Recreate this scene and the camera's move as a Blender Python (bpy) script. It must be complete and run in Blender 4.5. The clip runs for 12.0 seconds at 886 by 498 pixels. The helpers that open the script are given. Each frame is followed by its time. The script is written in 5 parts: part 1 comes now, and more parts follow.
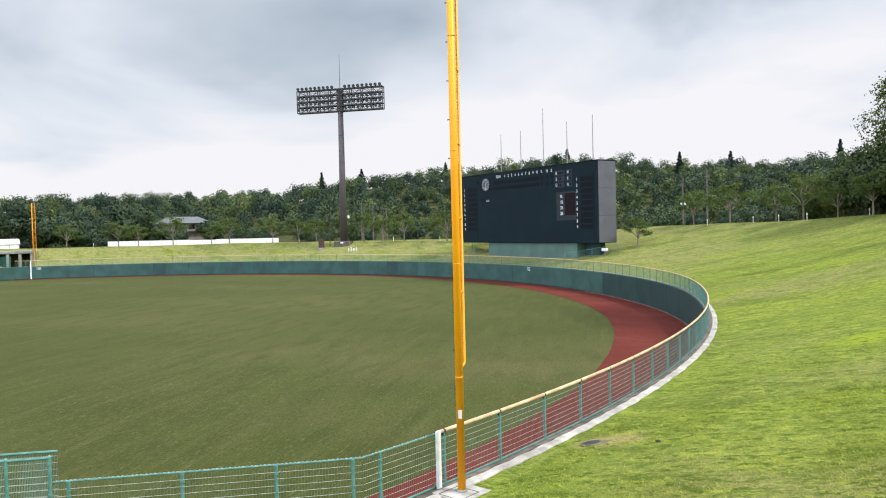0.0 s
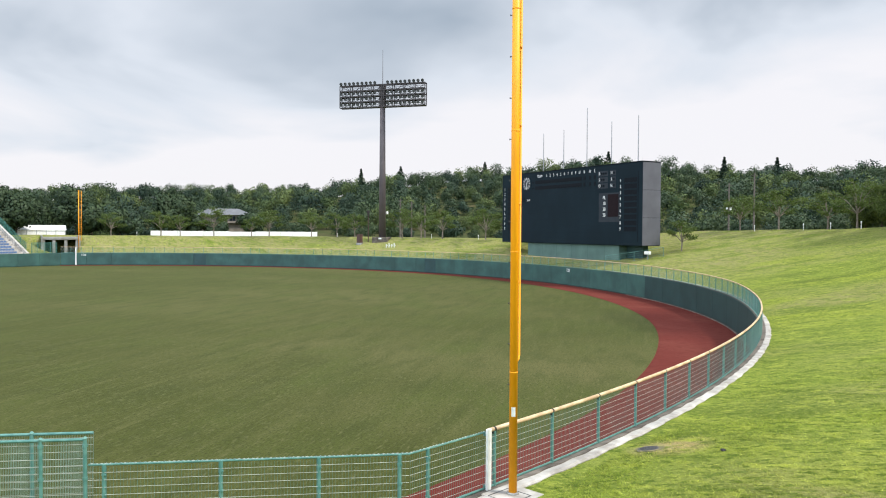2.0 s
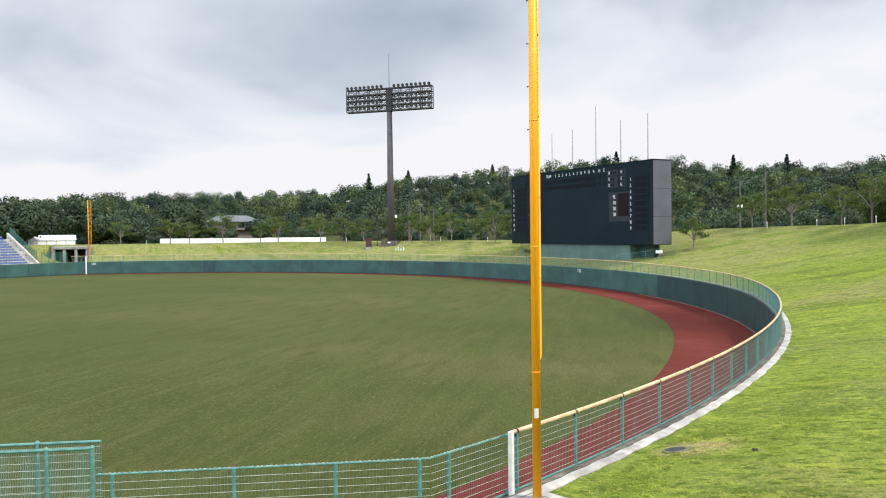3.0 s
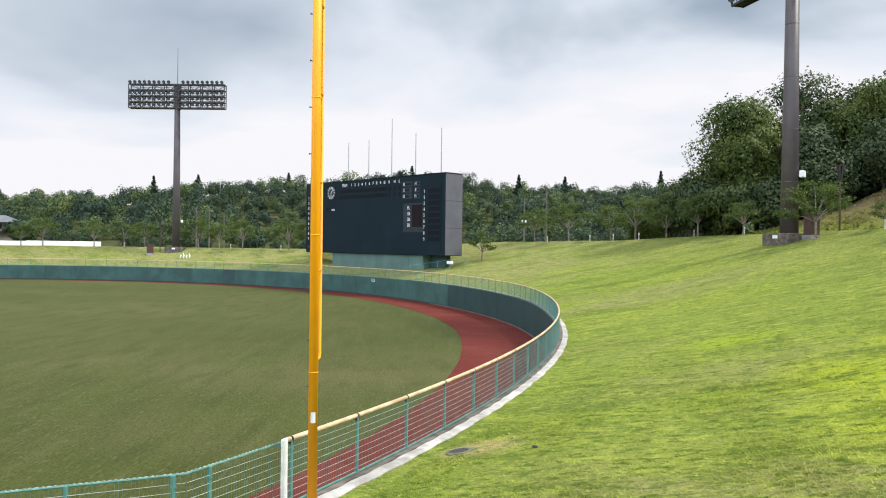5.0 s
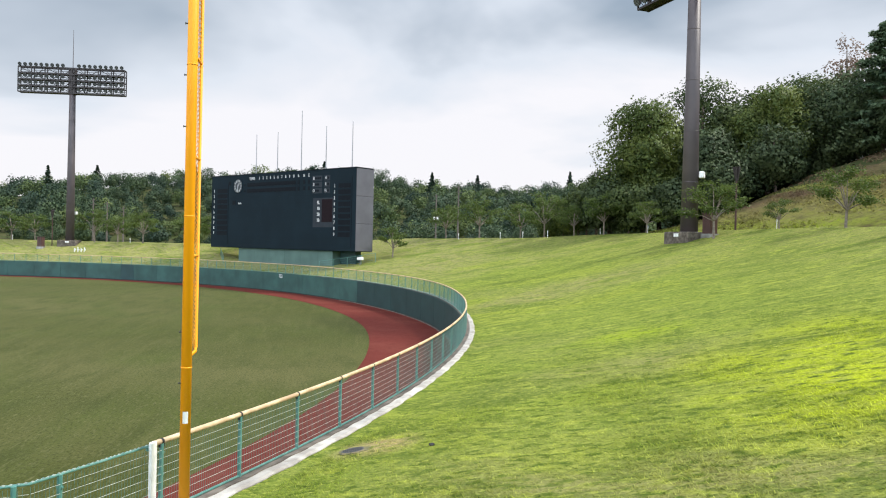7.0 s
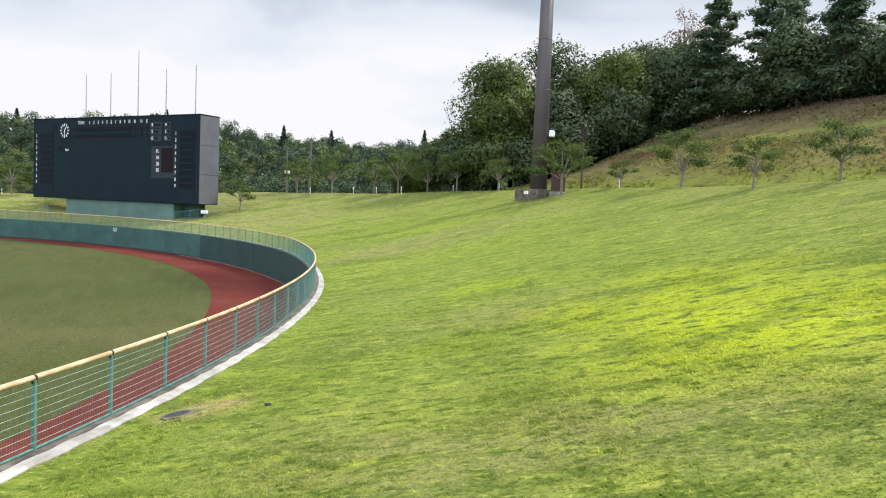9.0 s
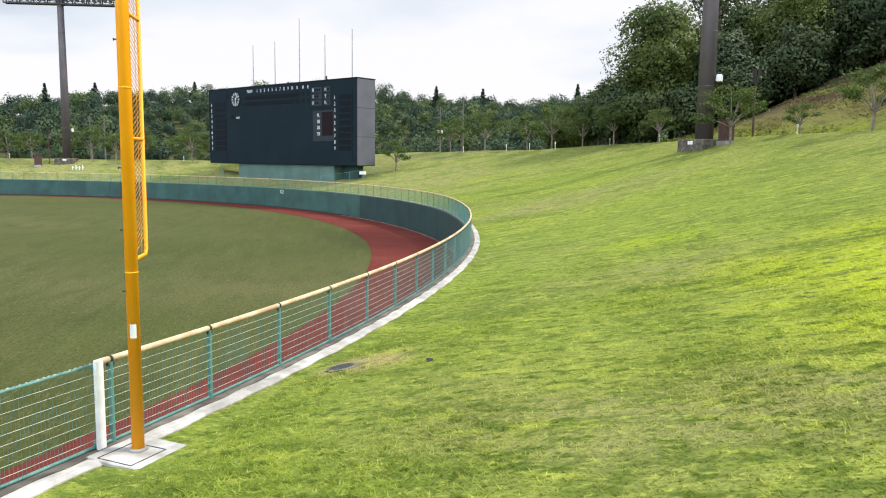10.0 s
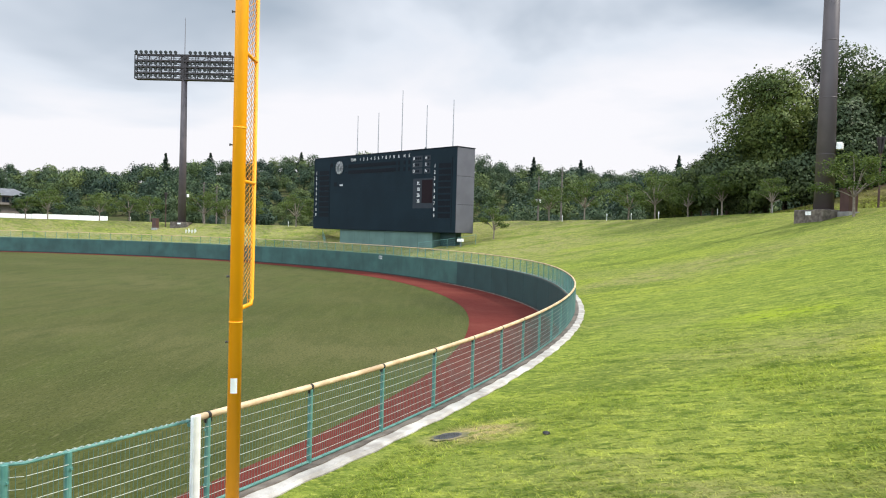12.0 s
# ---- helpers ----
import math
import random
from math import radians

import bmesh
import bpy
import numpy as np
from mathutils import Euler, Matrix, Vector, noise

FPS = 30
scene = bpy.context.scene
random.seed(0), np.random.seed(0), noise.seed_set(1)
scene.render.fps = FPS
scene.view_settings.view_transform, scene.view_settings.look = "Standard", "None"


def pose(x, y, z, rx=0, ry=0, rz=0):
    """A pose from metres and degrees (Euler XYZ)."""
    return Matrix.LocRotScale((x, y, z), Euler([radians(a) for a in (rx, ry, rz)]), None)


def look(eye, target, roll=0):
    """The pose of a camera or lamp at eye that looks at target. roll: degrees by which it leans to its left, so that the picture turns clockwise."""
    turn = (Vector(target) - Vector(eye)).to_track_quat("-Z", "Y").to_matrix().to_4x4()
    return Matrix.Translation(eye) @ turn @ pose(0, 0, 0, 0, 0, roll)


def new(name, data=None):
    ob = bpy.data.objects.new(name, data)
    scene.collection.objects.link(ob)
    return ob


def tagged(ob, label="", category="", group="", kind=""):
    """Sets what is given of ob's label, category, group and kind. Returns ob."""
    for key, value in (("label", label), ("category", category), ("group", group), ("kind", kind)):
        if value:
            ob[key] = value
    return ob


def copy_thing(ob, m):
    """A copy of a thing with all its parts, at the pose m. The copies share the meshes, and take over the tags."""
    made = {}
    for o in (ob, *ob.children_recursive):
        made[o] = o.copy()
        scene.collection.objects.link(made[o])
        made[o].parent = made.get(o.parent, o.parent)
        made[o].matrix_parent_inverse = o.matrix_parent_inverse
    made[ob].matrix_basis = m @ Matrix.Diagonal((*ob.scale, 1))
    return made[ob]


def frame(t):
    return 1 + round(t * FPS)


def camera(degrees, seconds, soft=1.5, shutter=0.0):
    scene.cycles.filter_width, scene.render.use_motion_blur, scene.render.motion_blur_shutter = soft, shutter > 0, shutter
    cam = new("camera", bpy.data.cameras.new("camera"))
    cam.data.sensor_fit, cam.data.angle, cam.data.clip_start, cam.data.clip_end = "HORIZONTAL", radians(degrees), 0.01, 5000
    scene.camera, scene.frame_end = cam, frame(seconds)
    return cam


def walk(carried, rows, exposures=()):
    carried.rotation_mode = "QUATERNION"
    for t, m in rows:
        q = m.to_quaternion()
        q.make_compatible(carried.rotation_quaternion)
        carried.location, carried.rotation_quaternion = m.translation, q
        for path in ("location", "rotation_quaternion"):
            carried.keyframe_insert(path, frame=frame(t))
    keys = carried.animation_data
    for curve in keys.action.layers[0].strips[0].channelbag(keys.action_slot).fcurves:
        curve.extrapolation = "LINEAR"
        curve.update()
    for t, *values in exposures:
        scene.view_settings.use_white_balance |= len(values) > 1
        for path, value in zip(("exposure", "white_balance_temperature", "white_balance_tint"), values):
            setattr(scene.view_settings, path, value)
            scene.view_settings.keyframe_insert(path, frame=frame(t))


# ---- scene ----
cam = camera(61.4, 12.0, soft=1.1)
PATH = [
    (0, (87.357, 59.026, 7.922), (85.66, 60.082, 7.869), -1.4),
    (0.5, (87.161, 59.033, 7.882), (85.561, 60.232, 7.92), -0.5),
    (1, (86.974, 59.105, 7.803), (85.341, 60.26, 7.826), -0.4),
    (1.5, (86.734, 59.134, 7.728), (85.034, 60.187, 7.702), 0.2),
    (2, (86.406, 59.134, 7.637), (84.66, 60.107, 7.584), 0.3),
    (2.5, (86.11, 59.192, 7.531), (84.345, 60.132, 7.479), -0.4),
    (2.7, (86.012, 59.212, 7.523), (84.246, 60.15, 7.476), -0.6),
    (4.3, (85.33, 59.656, 7.143), (83.727, 60.852, 7.118), 0.4),
    (4.5, (85.287, 59.75, 7.129), (83.727, 61.002, 7.109), 0.7),
    (5, (85.149, 60.091, 7.077), (83.711, 61.481, 7.065), 0.7),
    (5.5, (85.123, 60.242, 7.019), (83.798, 61.741, 7.013), 0.5),
    (6, (85.059, 60.486, 7.02), (83.777, 62.021, 7.012), 0.7),
    (6.5, (84.944, 60.76, 6.981), (83.663, 62.296, 6.969), 1.1),
    (6.7, (84.902, 60.834, 6.94), (83.627, 62.375, 6.927), 1.2),
    (8.3, (84.425, 61.501, 6.678), (83.33, 63.173, 6.621), 2.3),
    (8.5, (84.355, 61.688, 6.652), (83.345, 63.412, 6.578), 2.4),
    (9, (84.224, 62.04, 6.561), (83.285, 63.803, 6.447), 2.3),
    (9.5, (83.953, 62.297, 6.44), (82.836, 63.944, 6.242), 1.6),
    (10, (83.678, 62.553, 6.364), (82.41, 64.082, 6.129), 0.7),
    (10.5, (83.424, 62.705, 6.313), (82.169, 64.256, 6.177), 0.3),
    (11, (83.18, 62.84, 6.271), (82.012, 64.462, 6.21), 1.0),
    (11.5, (82.995, 62.94, 6.197), (81.782, 64.53, 6.18), 1.7),
    (12, (82.794, 62.991, 6.086), (81.332, 64.355, 6.032), 1.6),
]
walk(cam, [(t, look(eye, target, roll)) for t, eye, target, roll in PATH],
     exposures=[(0, 0.09), (2.7, 0.10), (5.0, 0.13), (8.5, 0.15), (10.5, 0.21), (12.0, 0.15)])

C0 = Vector((-3.5, 43.45))      # centre of the outfield arc
RW = 81.0                       # radius of the outfield wall
WALL_Z, RAIL_Z = 2.5, 3.72      # top of the wall, top of the fence
A0, A1 = 15.4, 164.6            # the arc's ends, in degrees, at the two corners
rng = np.random.default_rng(7)


# ---- sky, sun ----
world = bpy.data.worlds.new("sky")
scene.world = world
world.use_nodes = True
wt = world.node_tree
wt.nodes.clear()


def wnode(kind, **kw):
    n = wt.nodes.new(kind)
    for k, v in kw.items():
        n.inputs[k].default_value = v
    return n


SUN_EL, SUN_AZ = radians(50), radians(48)     # azimuth clockwise from +y
wout = wnode("ShaderNodeOutputWorld")
wbg = wnode("ShaderNodeBackground", Strength=1.0)
nish = wt.nodes.new("ShaderNodeTexSky")
nish.sky_type, nish.sun_disc = "NISHITA", False
nish.sun_elevation, nish.sun_rotation = SUN_EL, SUN_AZ
nish.air_density, nish.dust_density = 1.2, 2.0
dim = wnode("ShaderNodeVectorMath")
dim.operation = "SCALE"
dim.inputs["Scale"].default_value = 0.10
wt.links.new(nish.outputs[0], dim.inputs[0])
tc = wt.nodes.new("ShaderNodeTexCoord")
sep = wt.nodes.new("ShaderNodeSeparateXYZ")
wt.links.new(tc.outputs["Generated"], sep.inputs[0])
# clouds lie on a flat layer: direction over height
hgt = wt.nodes.new("ShaderNodeMath")
hgt.operation = "MAXIMUM"
hgt.inputs[1].default_value = 0.0
wt.links.new(sep.outputs["Z"], hgt.inputs[0])
hadd = wt.nodes.new("ShaderNodeMath")
hadd.operation = "ADD"
hadd.inputs[1].default_value = 0.22
wt.links.new(hgt.outputs[0], hadd.inputs[0])
lay = wt.nodes.new("ShaderNodeVectorMath")
lay.operation = "DIVIDE"
wt.links.new(tc.outputs["Generated"], lay.inputs[0])
comb = wt.nodes.new("ShaderNodeCombineXYZ")
for i in range(3):
    wt.links.new(hadd.outputs[0], comb.inputs[i])
wt.links.new(comb.outputs[0], lay.inputs[1])
cn = wnode("ShaderNodeTexNoise", Scale=0.85, Detail=5.0, Roughness=0.48, Distortion=0.35)
wt.links.new(lay.outputs[0], cn.inputs["Vector"])
# the cloud base is greyer overhead, brighter towards the horizon
low = wt.nodes.new("ShaderNodeMapRange")
low.inputs["From Min"].default_value, low.inputs["From Max"].default_value = 0.10, 0.36
low.inputs["To Min"].default_value, low.inputs["To Max"].default_value = -0.12, 0.17
wt.links.new(sep.outputs["Z"], low.inputs["Value"])
csum = wt.nodes.new("ShaderNodeMath")
csum.operation = "ADD"
wt.links.new(cn.outputs["Fac"], csum.inputs[0])
wt.links.new(low.outputs[0], csum.inputs[1])
cr = wt.nodes.new("ShaderNodeValToRGB")
cr.color_ramp.elements[0].position, cr.color_ramp.elements[0].color = 0.42, (0.90, 0.89, 0.93, 1)
cr.color_ramp.elements[1].position, cr.color_ramp.elements[1].color = 0.74, (0.31, 0.385, 0.475, 1)
e = cr.color_ramp.elements.new(0.55)
e.color = (0.72, 0.77, 0.85, 1)
wt.links.new(csum.outputs[0], cr.inputs[0])
wmix = wt.nodes.new("ShaderNodeMix")
wmix.data_type = "RGBA"
wmix.inputs["Factor"].default_value = 0.93
wt.links.new(dim.outputs[0], wmix.inputs[6])
wt.links.new(cr.outputs[0], wmix.inputs[7])
# an overcast sky is brighter towards the zenith
zen = wt.nodes.new("ShaderNodeMapRange")
zen.inputs["From Min"].default_value, zen.inputs["From Max"].default_value = 0.28, 0.78
zen.inputs["To Min"].default_value, zen.inputs["To Max"].default_value = 1.0, 1.8
wt.links.new(sep.outputs["Z"], zen.inputs["Value"])
# and the unseen sky away from the far woods is brightened as fill light
dotn = wt.nodes.new("ShaderNodeVectorMath")
dotn.operation = "DOT_PRODUCT"
dotn.inputs[1].default_value = (0.60, -0.80, 0.0)
wt.links.new(tc.outputs["Generated"], dotn.inputs[0])
thin = wt.nodes.new("ShaderNodeMapRange")
thin.inputs["From Min"].default_value, thin.inputs["From Max"].default_value = -0.1, 0.9
thin.inputs["To Min"].default_value, thin.inputs["To Max"].default_value = 1.0, 3.8
wt.links.new(dotn.outputs["Value"], thin.inputs["Value"])
wmul = wt.nodes.new("ShaderNodeMath")
wmul.operation = "MULTIPLY"
wt.links.new(zen.outputs[0], wmul.inputs[0])
wt.links.new(thin.outputs[0], wmul.inputs[1])
wt.links.new(wmul.outputs[0], wbg.inputs["Strength"])
wt.links.new(wmix.outputs[2], wbg.inputs["Color"])
wt.links.new(wbg.outputs[0], wout.inputs["Surface"])

sun = new("sun", bpy.data.lights.new("sun", "SUN"))
sun.data.energy, sun.data.angle, sun.data.color = 4.1, radians(9), (1.0, 0.95, 0.86)
sd = Vector((math.sin(SUN_AZ) * math.cos(SUN_EL), math.cos(SUN_AZ) * math.cos(SUN_EL), math.sin(SUN_EL)))
sun.matrix_world = look(sd * 50, (0, 0, 0))


# ---- materials ----
def material(name, colour, rough=0.7, metal=0.0, second=None, scale=2.0, detail=6.0, bump=0.0, bump_scale=30.0,
             stains=0.0, stain_scale=0.4, spec=0.4, spread=(0.38, 0.62), vary=0.0, coat=0.0):
    """Principled paint: two colours by noise, larger stains, fine relief, and a shift per object."""
    m = bpy.data.materials.new(name)
    m.use_nodes = True
    t = m.node_tree
    b = t.nodes["Principled BSDF"]
    b.inputs["Roughness"].default_value, b.inputs["Metallic"].default_value = rough, metal
    b.inputs["Specular IOR Level"].default_value = spec
    b.inputs["Coat Weight"].default_value = coat
    co = t.nodes.new("ShaderNodeTexCoord").outputs["Object"]
    n = t.nodes.new("ShaderNodeTexNoise")
    n.inputs["Scale"].default_value, n.inputs["Detail"].default_value = scale, detail
    t.links.new(co, n.inputs["Vector"])
    r = t.nodes.new("ShaderNodeValToRGB")
    second = second or tuple(c * 0.78 for c in colour)
    r.color_ramp.elements[0].position, r.color_ramp.elements[0].color = spread[0], (*second, 1)
    r.color_ramp.elements[1].position, r.color_ramp.elements[1].color = spread[1], (*colour, 1)
    t.links.new(n.outputs["Fac"], r.inputs[0])
    out = r.outputs[0]
    if stains:
        n2 = t.nodes.new("ShaderNodeTexNoise")
        n2.inputs["Scale"].default_value, n2.inputs["Detail"].default_value = stain_scale, 5
        t.links.new(co, n2.inputs["Vector"])
        mr = t.nodes.new("ShaderNodeMapRange")
        mr.inputs["From Min"].default_value, mr.inputs["From Max"].default_value = 0.35, 0.68
        mr.inputs["To Min"].default_value, mr.inputs["To Max"].default_value = 1 - stains, 1 + stains * 0.4
        t.links.new(n2.outputs["Fac"], mr.inputs["Value"])
        mx = t.nodes.new("ShaderNodeVectorMath")
        mx.operation = "SCALE"
        t.links.new(out, mx.inputs[0])
        t.links.new(mr.outputs[0], mx.inputs["Scale"])
        out = mx.outputs[0]
    if vary:
        oi = t.nodes.new("ShaderNodeObjectInfo")
        mr = t.nodes.new("ShaderNodeMapRange")
        mr.inputs["To Min"].default_value, mr.inputs["To Max"].default_value = 1 - vary, 1 + vary
        t.links.new(oi.outputs["Random"], mr.inputs["Value"])
        mx = t.nodes.new("ShaderNodeVectorMath")
        mx.operation = "SCALE"
        t.links.new(out, mx.inputs[0])
        t.links.new(mr.outputs[0], mx.inputs["Scale"])
        out = mx.outputs[0]
    t.links.new(out, b.inputs["Base Color"])
    if bump:
        n3 = t.nodes.new("ShaderNodeTexNoise")
        n3.inputs["Scale"].default_value, n3.inputs["Detail"].default_value = bump_scale, 4
        t.links.new(co, n3.inputs["Vector"])
        bp = t.nodes.new("ShaderNodeBump")
        bp.inputs["Strength"].default_value, bp.inputs["Distance"].default_value = bump, 0.02
        t.links.new(n3.outputs["Fac"], bp.inputs["Height"])
        t.links.new(bp.outputs[0], b.inputs["Normal"])
    return m


def foliage(name, dark, light, hue=0.0, through_light=0.35):
    """Leaves: colour by island and by tree, some light passing through."""
    m = bpy.data.materials.new(name)
    m.use_nodes = True
    t = m.node_tree
    b = t.nodes["Principled BSDF"]
    b.inputs["Roughness"].default_value, b.inputs["Specular IOR Level"].default_value = 0.6, 0.25
    g = t.nodes.new("ShaderNodeNewGeometry")
    co = t.nodes.new("ShaderNodeTexCoord").outputs["Object"]
    n = t.nodes.new("ShaderNodeTexNoise")
    n.inputs["Scale"].default_value, n.inputs["Detail"].default_value = 0.09, 3
    t.links.new(co, n.inputs["Vector"])
    add = t.nodes.new("ShaderNodeMath")
    add.operation = "MULTIPLY_ADD"
    add.inputs[1].default_value = 0.26
    t.links.new(g.outputs["Random Per Island"], add.inputs[0])
    t.links.new(n.outputs["Fac"], add.inputs[2])
    r = t.nodes.new("ShaderNodeValToRGB")
    r.color_ramp.elements[0].position, r.color_ramp.elements[0].color = 0.44, (*dark, 1)
    r.color_ramp.elements[1].position, r.color_ramp.elements[1].color = 0.86, (*light, 1)
    t.links.new(add.outputs[0], r.inputs[0])
    t.links.new(r.outputs[0], b.inputs["Base Color"])
    tr = t.nodes.new("ShaderNodeBsdfTranslucent")
    t.links.new(r.outputs[0], tr.inputs["Color"])
    ms = t.nodes.new("ShaderNodeMixShader")
    ms.inputs[0].default_value = through_light
    t.links.new(b.outputs[0], ms.inputs[1])
    t.links.new(tr.outputs[0], ms.inputs[2])
    t.links.new(ms.outputs[0], t.nodes["Material Output"].inputs["Surface"])
    return m


def ground_material(name, base, layers, bump=0.5, bump_scale=14.0, rough=0.9, spots=(), dry=None, blades=False, sheen=0.0):
    """Grass or clay seen from afar: a base colour and layers of (colour, noise scale, from, to, stretch)."""
    m = bpy.data.materials.new(name)
    m.use_nodes = True
    t = m.node_tree
    b = t.nodes["Principled BSDF"]
    b.inputs["Roughness"].default_value, b.inputs["Specular IOR Level"].default_value = rough, 0.04
    b.inputs["Sheen Weight"].default_value, b.inputs["Sheen Roughness"].default_value = sheen, 0.45
    b.inputs["Sheen Tint"].default_value = (0.80, 0.86, 0.55, 1)
    co = t.nodes.new("ShaderNodeTexCoord").outputs["Object"]
    def layer(out, colour, scale, lo, hi, stretch, turn):
        mp = t.nodes.new("ShaderNodeMapping")
        mp.vector_type = "TEXTURE"
        mp.inputs["Scale"].default_value = (stretch, 1, 1)
        mp.inputs["Rotation"].default_value = (0, 0, radians(turn))
        t.links.new(co, mp.inputs["Vector"])
        n = t.nodes.new("ShaderNodeTexNoise")
        n.inputs["Scale"].default_value, n.inputs["Detail"].default_value = scale, 5
        t.links.new(mp.outputs[0], n.inputs["Vector"])
        mr = t.nodes.new("ShaderNodeMapRange")
        mr.inputs["From Min"].default_value, mr.inputs["From Max"].default_value = lo, hi
        t.links.new(n.outputs["Fac"], mr.inputs["Value"])
        mx = t.nodes.new("ShaderNodeMix")
        mx.data_type = "RGBA"
        t.links.new(mr.outputs[0], mx.inputs["Factor"])
        if out is None:
            mx.inputs[6].default_value = (*base, 1)
        else:
            t.links.new(out, mx.inputs[6])
        mx.inputs[7].default_value = (*colour, 1)
        out = mx.outputs[2]
        return out

    out = None
    for row in layers[:2]:
        out = layer(out, *row)
    sx = t.nodes.new("ShaderNodeSeparateXYZ")
    t.links.new(co, sx.inputs[0])
    n4 = t.nodes.new("ShaderNodeTexNoise")
    n4.inputs["Scale"].default_value, n4.inputs["Detail"].default_value = 0.5, 8
    n4.inputs["Roughness"].default_value = 0.65
    t.links.new(co, n4.inputs["Vector"])
    masks = []
    for (px, py), radius, colour in spots:
        dn = t.nodes.new("ShaderNodeVectorMath")
        dn.operation = "DISTANCE"
        cx = t.nodes.new("ShaderNodeCombineXYZ")
        t.links.new(sx.outputs[0], cx.inputs[0])
        t.links.new(sx.outputs[1], cx.inputs[1])
        t.links.new(cx.outputs[0], dn.inputs[0])
        dn.inputs[1].default_value = (px, py, 0)
        value = dn.outputs["Value"]
        far_r, near_r = radius[:2] if isinstance(radius, tuple) else (radius, 0.0)
        if isinstance(radius, tuple) and len(radius) == 3:      # a ring of that radius and half-width
            sb = t.nodes.new("ShaderNodeMath")
            sb.operation = "SUBTRACT"
            sb.inputs[1].default_value = radius[0]
            t.links.new(value, sb.inputs[0])
            ab = t.nodes.new("ShaderNodeMath")
            ab.operation = "ABSOLUTE"
            t.links.new(sb.outputs[0], ab.inputs[0])
            value, far_r, near_r = ab.outputs[0], radius[1], radius[2]
        masks.append((value, far_r, near_r, 0.95, colour))
    if dry:
        masks.append((sx.outputs[0], dry[1], dry[2], 0.75, dry[0]))
    for value, far_end, near_end, most, colour in masks:
        mr = t.nodes.new("ShaderNodeMapRange")
        mr.inputs["From Min"].default_value, mr.inputs["From Max"].default_value = far_end, near_end
        mr.inputs["To Max"].default_value = 1.0
        t.links.new(value, mr.inputs["Value"])
        pr = t.nodes.new("ShaderNodeMath")
        pr.operation = "ADD"
        t.links.new(mr.outputs[0], pr.inputs[0])
        t.links.new(n4.outputs["Fac"], pr.inputs[1])
        m2 = t.nodes.new("ShaderNodeMapRange")
        m2.inputs["From Min"].default_value, m2.inputs["From Max"].default_value = 0.62, 1.35
        m2.inputs["To Max"].default_value = most
        t.links.new(pr.outputs[0], m2.inputs["Value"])
        gate_ = t.nodes.new("ShaderNodeMath")
        gate_.operation = "MULTIPLY"
        t.links.new(m2.outputs[0], gate_.inputs[0])
        sm = t.nodes.new("ShaderNodeMapRange")
        sm.inputs["From Max"].default_value = 0.25
        t.links.new(mr.outputs[0], sm.inputs["Value"])
        t.links.new(sm.outputs[0], gate_.inputs[1])
        mx = t.nodes.new("ShaderNodeMix")
        mx.data_type = "RGBA"
        t.links.new(gate_.outputs[0], mx.inputs["Factor"])
        t.links.new(out, mx.inputs[6])
        mx.inputs[7].default_value = (*colour, 1)
        out = mx.outputs[2]
    for row in layers[2:]:
        out = layer(out, *row)
    if blades:                                  # each blade a little lighter or darker than the ground under it
        g = t.nodes.new("ShaderNodeNewGeometry")
        mr = t.nodes.new("ShaderNodeMapRange")
        mr.inputs["To Min"].default_value, mr.inputs["To Max"].default_value = 1.12, 2.05
        t.links.new(g.outputs["Random Per Island"], mr.inputs["Value"])
        mx = t.nodes.new("ShaderNodeVectorMath")
        mx.operation = "SCALE"
        t.links.new(out, mx.inputs[0])
        t.links.new(mr.outputs[0], mx.inputs["Scale"])
        out = mx.outputs[0]
    t.links.new(out, b.inputs["Base Color"])
    if blades:
        tr = t.nodes.new("ShaderNodeBsdfTranslucent")
        t.links.new(out, tr.inputs["Color"])
        ms = t.nodes.new("ShaderNodeMixShader")
        ms.inputs[0].default_value = 0.5
        t.links.new(b.outputs[0], ms.inputs[1])
        t.links.new(tr.outputs[0], ms.inputs[2])
        t.links.new(ms.outputs[0], t.nodes["Material Output"].inputs["Surface"])
        return m
    n3 = t.nodes.new("ShaderNodeTexNoise")
    n3.inputs["Scale"].default_value, n3.inputs["Detail"].default_value = bump_scale, 6
    t.links.new(co, n3.inputs["Vector"])
    bp = t.nodes.new("ShaderNodeBump")
    bp.inputs["Strength"].default_value, bp.inputs["Distance"].default_value = bump, 0.05
    t.links.new(n3.outputs["Fac"], bp.inputs["Height"])
    t.links.new(bp.outputs[0], b.inputs["Normal"])
    return m


M = {}
BANK = ((0.158, 0.202, 0.029), [
    ((0.205, 0.192, 0.072), 0.07, 0.46, 0.62, 1.5, 20),
    ((0.196, 0.235, 0.028), 0.17, 0.52, 0.68, 1.6, 25),
    ((0.092, 0.126, 0.020), 0.40, 0.51, 0.68, 2.4, 20),
    ((0.074, 0.108, 0.014), 1.5, 0.51, 0.71, 2.6, 14),
    ((0.260, 0.290, 0.046), 2.4, 0.53, 0.70, 2.0, 10),
    ((0.070, 0.104, 0.013), 5.0, 0.51, 0.66, 1.6, 14),
    ((0.300, 0.318, 0.064), 12.0, 0.53, 0.74, 1.8, 14),
    ((0.062, 0.092, 0.012), 22.0, 0.53, 0.72, 1.4, 24)])
